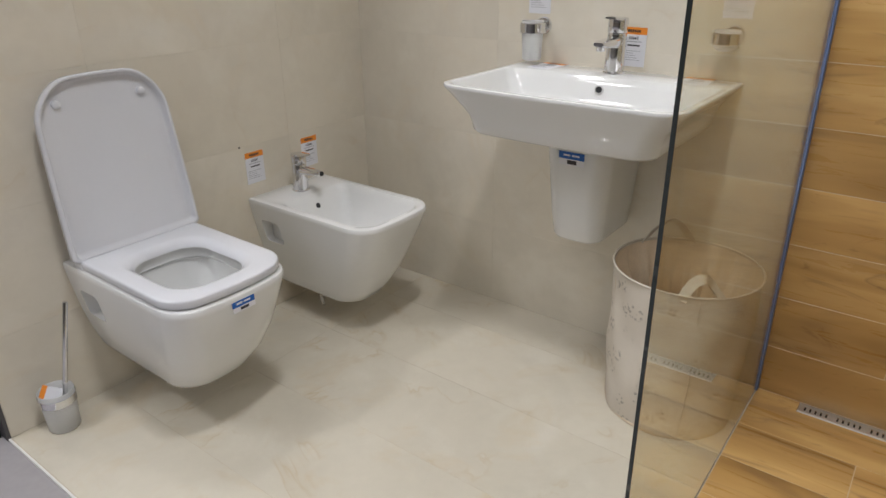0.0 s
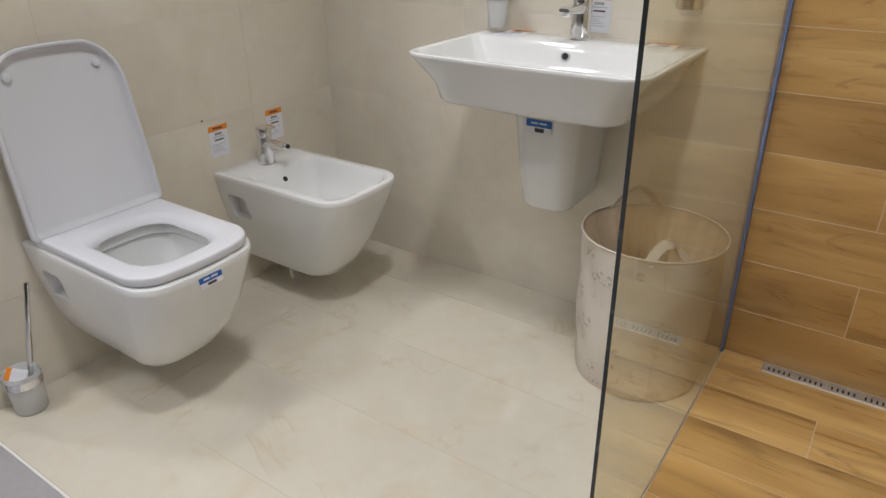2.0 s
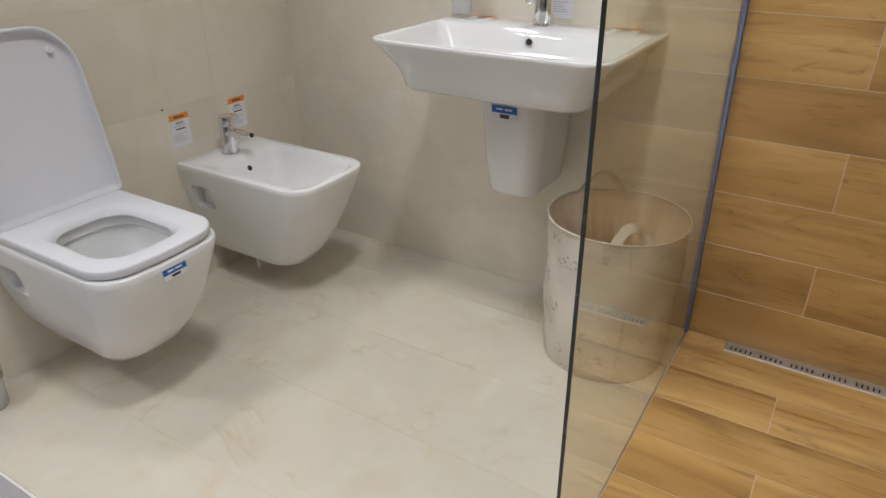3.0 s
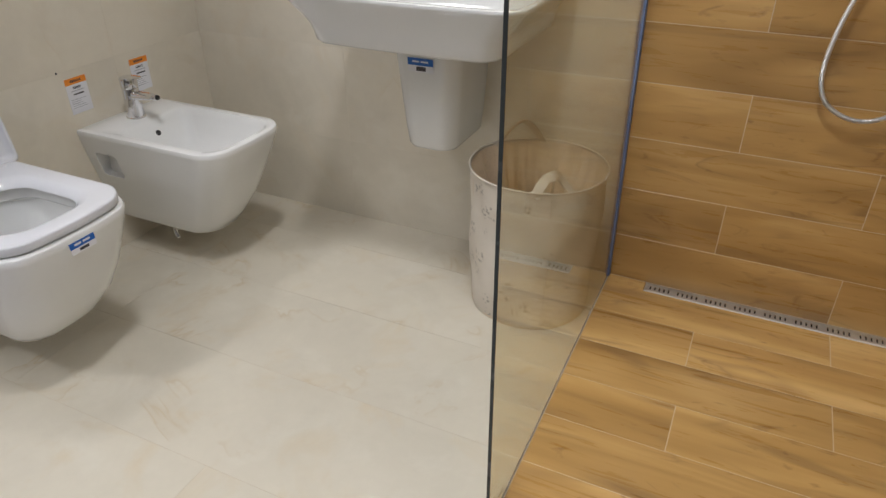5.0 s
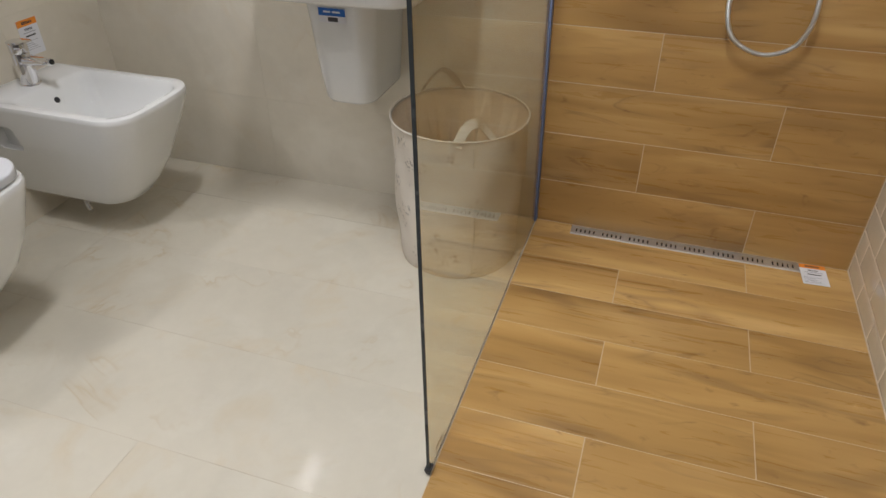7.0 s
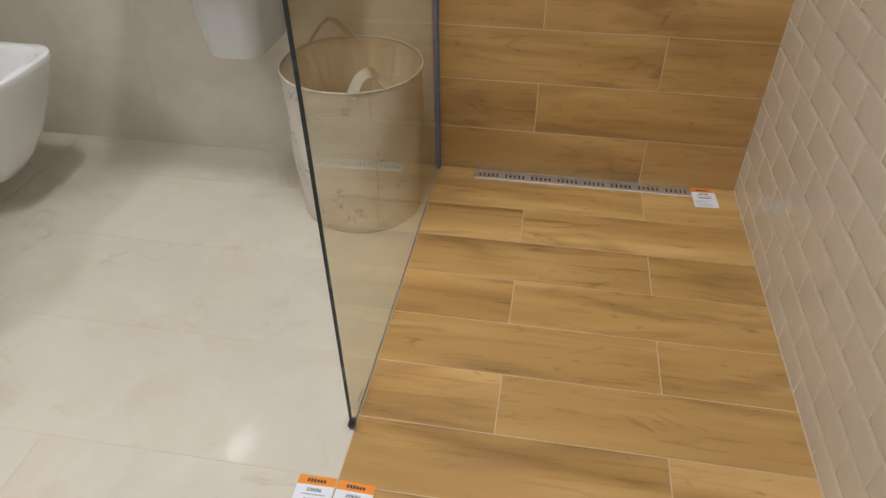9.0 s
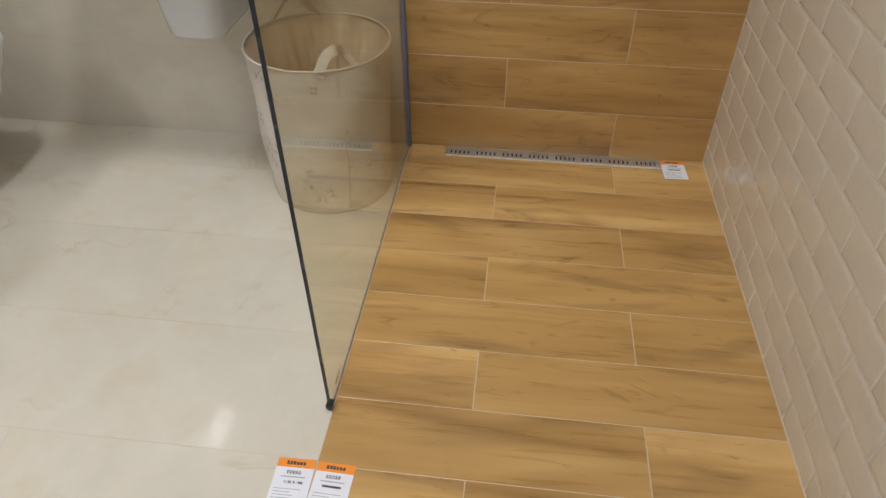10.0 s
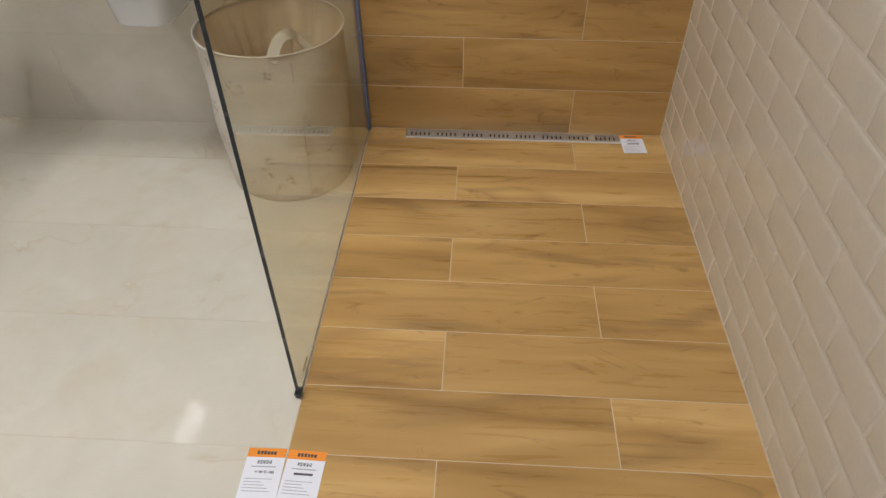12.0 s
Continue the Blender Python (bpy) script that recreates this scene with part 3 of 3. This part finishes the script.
def laundry_basket():
    t = thing("laundry_basket", pose(1.271, -0.212, 0.0005), "round cream fabric laundry basket with sprig print, standing on floor", "laundry basket")
    n, height = 72, 0.408
    random.seed(5)
    phase = [random.uniform(0, 6.28) for _ in range(8)]

    def wave(a, z):
        return 0.0016 * math.sin(3 * a + phase[0] + 4 * z) + 0.0012 * math.sin(7 * a + phase[1] - 9 * z) + 0.0048 * math.sin(2 * a + phase[2] + 3 * z) * math.sin(15 * z + phase[3]) + 0.0026 * math.sin(5 * a + phase[6] - 22 * z) + 0.0022 * math.sin(9 * a + 31 * z + phase[7]) + 0.0008 * math.sin(17 * a + phase[4] + 23 * z)

    def r_at(z):
        return 0.162 + 0.012 * z / height

    rings = []
    for k in range(25):
        z = height * k / 24
        soft = 0.4 + 0.6 * math.sin(math.pi * k / 24)
        r = r_at(z) - (0.004 if k == 0 else 0)
        rings.append([Vector(((r + soft * wave(2 * math.pi * i / n, z)) * math.cos(2 * math.pi * i / n), (r + soft * wave(2 * math.pi * i / n, z)) * math.sin(2 * math.pi * i / n), z)) for i in range(n)])
    part("outer_cloth", loft(rings, True, False), "fabric", t, "cream cotton with small grey-brown sprigs", 60)
    rings = []
    for k in range(17):
        z = height - 0.004 - (height - 0.02) * k / 16
        row = []
        for i in range(n * 2):
            a = math.pi * i / n
            fold = 0.011 * math.sin(12 * a + 1.5 * math.sin(4 * a)) * min(1, k / 5) + 0.005 * math.sin(29 * a + phase[5]) * min(1, k / 4)
            r = r_at(z) - 0.004 - 0.026 * min(1, k / 6) + fold * 1.35
            row.append(Vector((r * math.cos(a), r * math.sin(a), z)))
        rings.append(row)
    part("lining", loft(rings, False, True), "lining", t, "tan gathered cloth lining", 60)
    rim = [(r_at(height) * math.cos(2 * math.pi * i / 64), r_at(height) * math.sin(2 * math.pi * i / 64), height + 0.001 * math.sin(3 * 2 * math.pi * i / 64)) for i in range(65)]
    part("rim", tube(rim, 0.0032, 8, False), "strap", t, "cream piped rim", 60)
    foot = [(0.1565 * math.cos(2 * math.pi * i / 64), 0.1565 * math.sin(2 * math.pi * i / 64), 0.004) for i in range(65)]
    part("base_piping", tube(foot, 0.0036, 8, False), "lining", t, "tan piped base seam", 60)
    # vertical closing seam on the cloth
    a = radians(-62)
    seam = [Vector(((r_at(z) + 0.0015) * math.cos(a + 0.03 * math.sin(8 * z)), (r_at(z) + 0.0015) * math.sin(a + 0.03 * math.sin(8 * z)), z)) for z in (0.01 + 0.385 * k / 20 for k in range(21))]
    part("seam", tube(seam, 0.0022, 6), "strap", t, "stitched side seam", 60)

    def strap(a0, a1, lift, lean, twist, drop=0.0):
        p0 = Vector((r_at(height) * math.cos(a0), r_at(height) * math.sin(a0), height - 0.012)) * 1.0
        p1 = Vector((r_at(height) * math.cos(a1), r_at(height) * math.sin(a1), height - 0.012 - drop))
        mid = (p0 + p1) / 2
        inward = Vector((-mid.x, -mid.y, 0)).normalized()
        pts = smooth_path([p0, p0 * 0.75 + p1 * 0.25 + inward * lean * 0.6 + Vector((0, 0, lift * 0.75)), mid + inward * lean + Vector((0, 0, lift)), p0 * 0.22 + p1 * 0.78 + inward * (lean + twist) + Vector((0, 0, lift * 0.55)), p1 + inward * twist], 8)
        rings = []
        for i, p in enumerate(pts):
            d = (pts[min(i + 1, len(pts) - 1)] - pts[max(i - 1, 0)]).normalized()
            flat = (inward - d * inward.dot(d)).normalized()
            across = (flat * 0.75 + d.cross(flat) * 0.66).normalized()
            normal = d.cross(across)
            rings.append([p + across * 0.0125 + normal * 0.0012, p - across * 0.0125 + normal * 0.0012, p - across * 0.0125 - normal * 0.0012, p + across * 0.0125 - normal * 0.0012])
        part("handle", loft(rings), "strap", t, "cream webbing handle", 60)

    strap(radians(-76), radians(-27), 0.058, 0.046, 0.050, 0.055)
    strap(radians(104), radians(148), 0.066, -0.008, 0.0)
    return t


def price_card(m, label, w=0.069, h=0.100, header=True, price="", group="price cards"):
    """A printed card in its own plane, z outward: header band, unreadable lines as bars, a price where it can be read."""
    t = thing("price_card", m, label, "price card", group)
    part("card", box(-w / 2, w / 2, -h / 2, h / 2, 0.0002, 0.0010), "card", t, "", 0)
    if header:
        part("header", box(-w / 2, w / 2, h / 2 - 0.018, h / 2, 0.0010, 0.0013), "orange", t, "orange printed header", 0)
        for k in range(6):
            x = -0.0175 + 0.006 * k
            part("logo_bar", box(x, x + 0.0046, h / 2 - 0.0125, h / 2 - (0.0055 if k < 3 else 0.0065), 0.0013, 0.0016), "ink", t, "", 0)
        for k in range(14):
            x = -0.013 + 0.0019 * k
            part("code_stripe", box(x, x + (0.0007 if k % 3 else 0.0013), h / 2 - 0.031, h / 2 - 0.024, 0.0010, 0.0013), "ink", t, "", 0)
        part("text_bar", box(-0.022, 0.022, h / 2 - 0.0375, h / 2 - 0.0355, 0.0010, 0.0013), "grey_ink", t, "", 0)
    if price:
        cu = bpy.data.curves.new("price", "FONT")
        cu.body, cu.size, cu.align_x, cu.extrude, cu.offset = price, 0.0066, "CENTER", 0.0001, 0.00022
        tx = new("price_text", cu)
        bpy.context.view_layer.update()
        me = bpy.data.meshes.new_from_object(tx.evaluated_get(bpy.context.evaluated_depsgraph_get()))
        bpy.data.objects.remove(tx)
        me.materials.clear()
        me.materials.append(M["ink"])
        ob = new("price", me)
        ob.parent = t
        ob.matrix_basis = pose(0.003, h / 2 - 0.049, 0.0012)
    elif header:
        part("text_bar", box(-0.016, 0.018, h / 2 - 0.048, h / 2 - 0.044, 0.0010, 0.0013), "ink", t, "", 0)
    for k in range(5):
        y = h / 2 - (0.060 if header else 0.050) - 0.0058 * k
        part("text_bar", box(-w / 2 + 0.006, w / 2 - (0.014 + 0.006 * ((k * 7) % 4)), y - 0.0006, y + 0.0006, 0.0010, 0.0012), "grey_ink", t, "", 0)
    return t


def cup_holder(m, cup, label):
    """A chrome wall holder facing +x: rosette, arm, ring, and a frosted glass in it."""
    t = thing("glass_holder", m, label, "glass holder", "chrome glass holders")
    part("rosette", lathe([(0.024, 0.0), (0.024, 0.006), (0.021, 0.010), (0.012, 0.011)], 28), "chrome", t, "", 40, pose(0, 0, 0, 0, 90, 0))
    part("arm", box(0.008, 0.035, -0.008, 0.008, -0.012, 0.012, 0.003), "chrome", t)
    rings = [(0.0335, -0.013), (0.035, -0.012), (0.035, 0.012), (0.0335, 0.013), (0.032, 0.012), (0.032, -0.012), (0.0335, -0.013)]
    part("ring", lathe(rings, 36, False, False), "chrome", t, "broad chrome ring", 40, pose(0.066, 0, 0))
    if cup:
        part("glass", lathe([(0.010, -0.086), (0.024, -0.086), (0.0265, -0.082), (0.0305, 0.018), (0.0285, 0.018), (0.024, -0.079), (0.010, -0.080)], 32), "frosted", t, "frosted glass tumbler", 50, pose(0.066, 0, 0))
    else:
        part("dish", lathe([(0.008, -0.028), (0.020, -0.028), (0.029, -0.018), (0.0312, 0.016), (0.030, 0.017), (0.027, -0.013), (0.018, -0.024), (0.008, -0.024)], 32), "frosted", t, "frosted glass soap dish", 50, pose(0.066, 0, 0))
    return t


def toilet_brush():
    t = thing("toilet_brush", pose(0.062, -1.243, 0.0004), "toilet brush in a frosted glass pot with chrome band, on floor", "toilet brush")
    part("pot", lathe([(0.012, 0.0), (0.034, 0.0), (0.0375, 0.004), (0.0425, 0.112), (0.0415, 0.114), (0.0395, 0.112), (0.035, 0.008), (0.012, 0.006)], 40), "frosted", t, "frosted glass pot", 50)
    part("band", lathe([(0.0425, 0.080), (0.0445, 0.080), (0.0452, 0.101), (0.0432, 0.101), (0.0425, 0.080)], 40, False, False), "chrome", t, "chrome holder band")
    part("bracket", box(-0.0615, -0.042, -0.010, 0.010, 0.083, 0.099, 0.002), "chrome", t, "chrome wall bracket")
    part("handle", tube([(0.004, 0.004, 0.03), (0.006, 0.028, 0.14), (0.008, 0.072, 0.333), (0.008, 0.0725, 0.337)], [0.0065, 0.0065, 0.0065, 0.005], 16), "chrome", t, "chrome rod handle")
    part("bristle_head", lathe([(0.012, 0.012), (0.026, 0.018), (0.028, 0.05), (0.018, 0.075), (0.006, 0.08)], 24), "bristle", t, "grey brush head")
    c = part("price_tag", box(-0.024, 0.024, -0.018, 0.018, 0, 0.0008), "card", t, "small white and orange tag tucked in the pot", 0, pose(0.006, -0.014, 0.111, 64, 24, 52))
    part("header", box(-0.024, -0.012, -0.018, 0.018, 0.0008, 0.0012), "orange", c, "orange end", 0)
    return t


def shower_screen():
    y0, y1, h = -0.976, -0.012, 2.0
    t = thing("shower_screen", pose(1.4525, 0, 0, 0, -0.5, 0), "fixed clear glass shower screen with blue film on its wall profile", "shower screen")
    g = part("glass", box(-0.003, 0.003, y0 + 0.002, -0.0202, 0.006, h), "glass", t, "faintly tinted clear glass pane", 0)
    g.visible_shadow = False
    part("edge", box(-0.0031, 0.0031, y0, y0 + 0.002, 0.014, h, 0.0004), "dark_edge", t, "dark polished glass edge", 0)
    part("wall_profile", box(-0.0120, 0.0068, -0.020, -0.0005, 0.002, h, 0.001), "blue_film", t, "wall profile wrapped in blue film", 0)
    part("floor_seal", box(-0.0035, 0.0035, y0 + 0.018, y1 - 0.01, 0.0005, 0.006, 0.0006), "seal", t, "grey silicone floor seal", 0)
    part("corner_clip", loft([[Vector((sx * a, y0 - c + (0.014 + c) * (sy > 0), z)) for sx, sy in ((-1, -1), (1, -1), (1, 1), (-1, 1))] for a, c, z in ((0.0030, 0.0005, 0.0004), (0.0045, 0.0025, 0.005), (0.0068, 0.0045, 0.017), (0.0060, 0.0040, 0.0185))]), "black", t, "black rubber corner clip", 0)
    part("stop", box(-0.0055, -0.0042, y0 + 0.05, y0 + 0.085, 0.016, 0.024, 0.0004), "seal", t, "small grey pad on the glass", 0)
    return t


def shower_drain():
    x0, x1, y0, y1 = 1.567, 2.205, -0.0465, -0.0025
    t = thing("shower_drain", pose(0, 0, 0), "slotted stainless steel linear drain at the foot of the wall", "shower drain")
    part("channel", box(x0 + 0.001, x1 - 0.001, y0 + 0.001, y1 - 0.001, -0.0115, -0.0100), "black", t, "dark drain channel", 0)
    part("frame", box(x0, x1, y0, y0 + 0.0022, -0.010, 0.0018, 0.0004), "white_trim", t, "bright aluminium frame edge", 0)
    part("frame", box(x0, x0 + 0.0022, y0 + 0.0022, y1, -0.010, 0.0018, 0.0004), "steel", t, "", 0)
    bm = bmesh.new()
    a, b = y0 + 0.0026, y1
    s0, s1 = y0 + 0.013, y1 - 0.010
    xs = [x0 + 0.0026]
    for g in range(8):
        for k in range(5):
            xa = x0 + 0.0135 + 0.0775 * g + 0.0128 * k
            xs += [xa, xa + 0.0046]
    xs.append(x1)
    box(xs[0], xs[-1], a, s0, -0.0022, -0.0002, bm=bm)
    box(xs[0], xs[-1], s1, b, -0.0022, -0.0002, bm=bm)
    for p, q in zip(xs[::2], xs[1::2]):
        box(p, q, s0, s1, -0.0022, -0.0002, bm=bm)
    part("grate", bm, "steel", t, "brushed steel grate with groups of slots", 0)
    return t


def shower_hose():
    t = thing("shower_hose", pose(0, 0, 0), "looped chrome spiral shower hose hanging on wood-look wall", "shower hose")
    pts = smooth_path([(1.94, -0.04, 1.1), (1.9288, -0.026, 0.9978), (1.888, -0.026, 0.855), (1.8666, -0.026, 0.753), (1.8615, -0.026, 0.6662), (1.8809, -0.026, 0.6061), (1.9247, -0.026, 0.5755), (1.9727, -0.026, 0.5693), (2.0196, -0.026, 0.5918), (2.0421, -0.026, 0.6367), (2.0451, -0.026, 0.6918), (2.0339, -0.026, 0.7632), (2.0104, -0.026, 0.8754), (1.99, -0.026, 0.9978), (1.98, -0.04, 1.1)], 56)
    part("spiral_tube", tube(pts, [0.0062 if i % 2 else 0.0048 for i in range(len(pts))], 12), "hose", t, "ribbed silver tube", 20)
    for x in (1.94, 1.98):
        part("nut", lathe([(0.011, -0.03), (0.0125, -0.026), (0.0125, 0.0), (0.011, 0.004)], 18), "chrome", t, "", 40, pose(x, -0.04, 1.115))
    part("wall_outlet", box(1.905, 2.005, -0.065, -0.0005, 1.119, 1.16, 0.006, 3), "chrome", t, "chrome wall outlet")
    return t


toilet()
bidet()
washbasin()
half_pedestal()
lever_tap("basin_tap", pose(0.965, -0.052, 0.8235, 0, 0, -90), 0.91, "chrome single-lever mixer tap on the washbasin", 1.2)
lever_tap("bidet_tap", pose(0.074, -0.392, 0.412), 0.78, "chrome single-lever bidet tap with swivel nozzle", 1.32, True)
laundry_basket()
shower_screen()
shower_drain()
shower_hose()
toilet_brush()
cup_holder(pose(0.722, -0.0005, 0.925, 0, 0, -90), True, "chrome wall holder with a frosted glass tumbler")
cup_holder(pose(1.238, -0.0005, 0.932, 0, 0, -90), False, "chrome wall holder with a frosted soap dish")

# cards on the walls: west wall faces +x, north wall faces -y
price_card(pose(0.0003, -0.506, 0.503) @ pose(0, 0, 0, 90, 0, 90), "white price card with orange header taped above the bidet")
price_card(pose(0.0003, -0.279, 0.502) @ pose(0, 0, 0, 90, 0, 90), "white price card with orange header behind bidet tap")
price_card(pose(0.990, -0.0003, 0.886) @ pose(0, 0, 0, 90, 0, 0), "white price card with orange header behind basin tap")
price_card(pose(0.704, -0.0003, 1.006) @ pose(0, 0, 0, 90, 0, 0), "white printed card above the tumbler holder")
price_card(pose(1.236, -0.0003, 1.020) @ pose(0, 0, 0, 90, 0, 0), "white printed card above the soap dish holder")
price_card(pose(0.768, -0.056, 0.8236, 0, 0, -4), "price card lying on the washbasin ledge")
price_card(pose(1.178, -0.054, 0.8236, 0, 0, 3), "price card lying on the washbasin ledge")
price_card(pose(1.4215, -1.1370, 0.0002, 0, 0, 1.0), "white price card with orange header on cream floor edge", price="11.90 \u20ac / M2")
price_card(pose(1.4930, -1.1385, 0.0002, 0, 0, -1.5), "white price card with orange header on wood-look floor")
price_card(pose(2.2260, -0.0530, 0.0020, 0, 0, 3.0), "white price card with orange header beside the drain", 0.066, 0.092)

# ---- pieces of the setting, last ----
G = 0.0023
# wood-look floor: rows 0.151 deep, joints staggered between x = 1.725 and x = 2.055
edges = [0.0] + [-0.187 - 0.151 * k for k in range(8)]
edges[-1] = FRONT + 0.006
for k, (ya, yb) in enumerate(zip(edges, edges[1:])):
    cut = 2.052 if k % 2 == 0 else 1.726
    for xa, xb in ((SPLIT, cut), (cut, RIGHT)):
        w, h = xb - xa - G, ya - yb - G
        if k == 0:
            w0, notch = (1.5645 - xa, 0.0490) if xa == SPLIT else (xb - 2.2075, 0.0490)
            hw, hh = w / 2, h / 2
            if xa == SPLIT:
                outline = ((-hw, -hh), (hw, -hh), (hw, hh - notch), (-hw + w0, hh - notch), (-hw + w0, hh), (-hw, hh))
            else:
                outline = ((-hw, -hh), (hw, -hh), (hw, hh), (hw - w0, hh), (hw - w0, hh - notch), (-hw, hh - notch))
        else:
            outline = rect(round(w, 4), round(h, 4))
        lay("tile", slab(outline, THICK, "wood", 0.0), floor_wood, pose((xa + xb) / 2, (ya + yb) / 2, 0))

# wood-look wall: rows 0.150 high, joints staggered the other way
z, k = 0.0, 0
while z < TOP - 0.02:
    z1 = min(TOP, 0.140 + 0.1495 * k)
    cut = 2.047 if k % 2 == 0 else 1.731
    for xa, xb in ((SEAM, cut), (cut, RIGHT)):
        lay("tile", slab(rect(round(xb - xa - G, 4), round(z1 - z - G, 4)), THICK, "wood"), wall_north_wood, pose((xa + xb) / 2, 0, (z + z1) / 2, 90, 0, 0))
    z, k = z1, k + 1

# cream floor: 0.30 x 1.20 tiles in staggered rows
C = 0.0009
ys = [0.0, -0.188, -0.487, -0.786, -1.085, FRONT + 0.005]
for k, (ya, yb) in enumerate(zip(ys, ys[1:])):
    cut = 0.865 if k == 4 else 0.265
    for xa, xb in ((0.0, cut), (cut, SPLIT)):
        lay("tile", slab(rect(round(xb - xa - C, 4), round(ya - yb - C, 4)), THICK, "cream_floor", 0.0), floor_cream, pose((xa + xb) / 2, (ya + yb) / 2, 0, 0, 0, 0))

# cream walls: the same tiles, joints at 0.275, 0.575, 0.874
zs = [0.0] + [0.275 + 0.2993 * k for k in range(7)]
zs[-1] = TOP
C = 0.0006
for za, zb in zip(zs, zs[1:]):
    for xa, xb in ((0.0, 0.566), (0.566, 1.166), (1.166, SEAM)):
        lay("tile", slab(rect(round(xb - xa - C, 4), round(zb - za - C, 4)), THICK, "cream_wall"), wall_north_cream, pose((xa + xb) / 2, 0, (za + zb) / 2, 90, 0, 0))
    for ya, yb in ((0.0, -0.36), (-0.36, -0.96), (-0.96, FRONT + 0.008)):
        lay("tile", slab(rect(round(ya - yb - C, 4), round(zb - za - C, 4)), THICK, "cream_wall"), wall_west, pose(0, (ya + yb) / 2, (za + zb) / 2, 90, 0, 90))


def bevelled(w, h):
    """A metro tile with a broad bevel round a flat middle; its face is proud of z = 0."""
    key = ("metro", w, h)
    if key not in TILE_MESHES:
        b = min(0.0075, w / 3)
        rings = [[Vector((x, y, z)) for x, y in rect(w - 2 * d, h - 2 * d)] for d, z in ((0, -THICK), (0, -0.0022), (b * 0.3, -0.0013), (b * 0.8, -0.0003), (b + 0.002, 0.0))]
        TILE_MESHES[key] = finish("tile", loft(rings, False, True), "metro", 40)
    return TILE_MESHES[key]


# greige wall: 0.075 x 0.15 bevelled tiles in running bond
pitch, rows = 0.0738, 28
for r in range(rows):
    za = -0.0150 + pitch * r
    zb = za + pitch
    za = max(za, 0.0)
    y = 0.0
    first = 0.066 if r % 2 else 0.141
    ends = [0.0]
    while first < -FRONT - 0.01:
        ends.append(-first)
        first += 0.150
    ends.append(FRONT)
    for ya, yb in zip(ends, ends[1:]):
        lay("tile", bevelled(round(ya - yb - 0.0022, 4), round(zb - za - 0.0022, 4)), wall_east, pose(RIGHT, (ya + yb) / 2, (za + zb) / 2, 90, 0, -90))
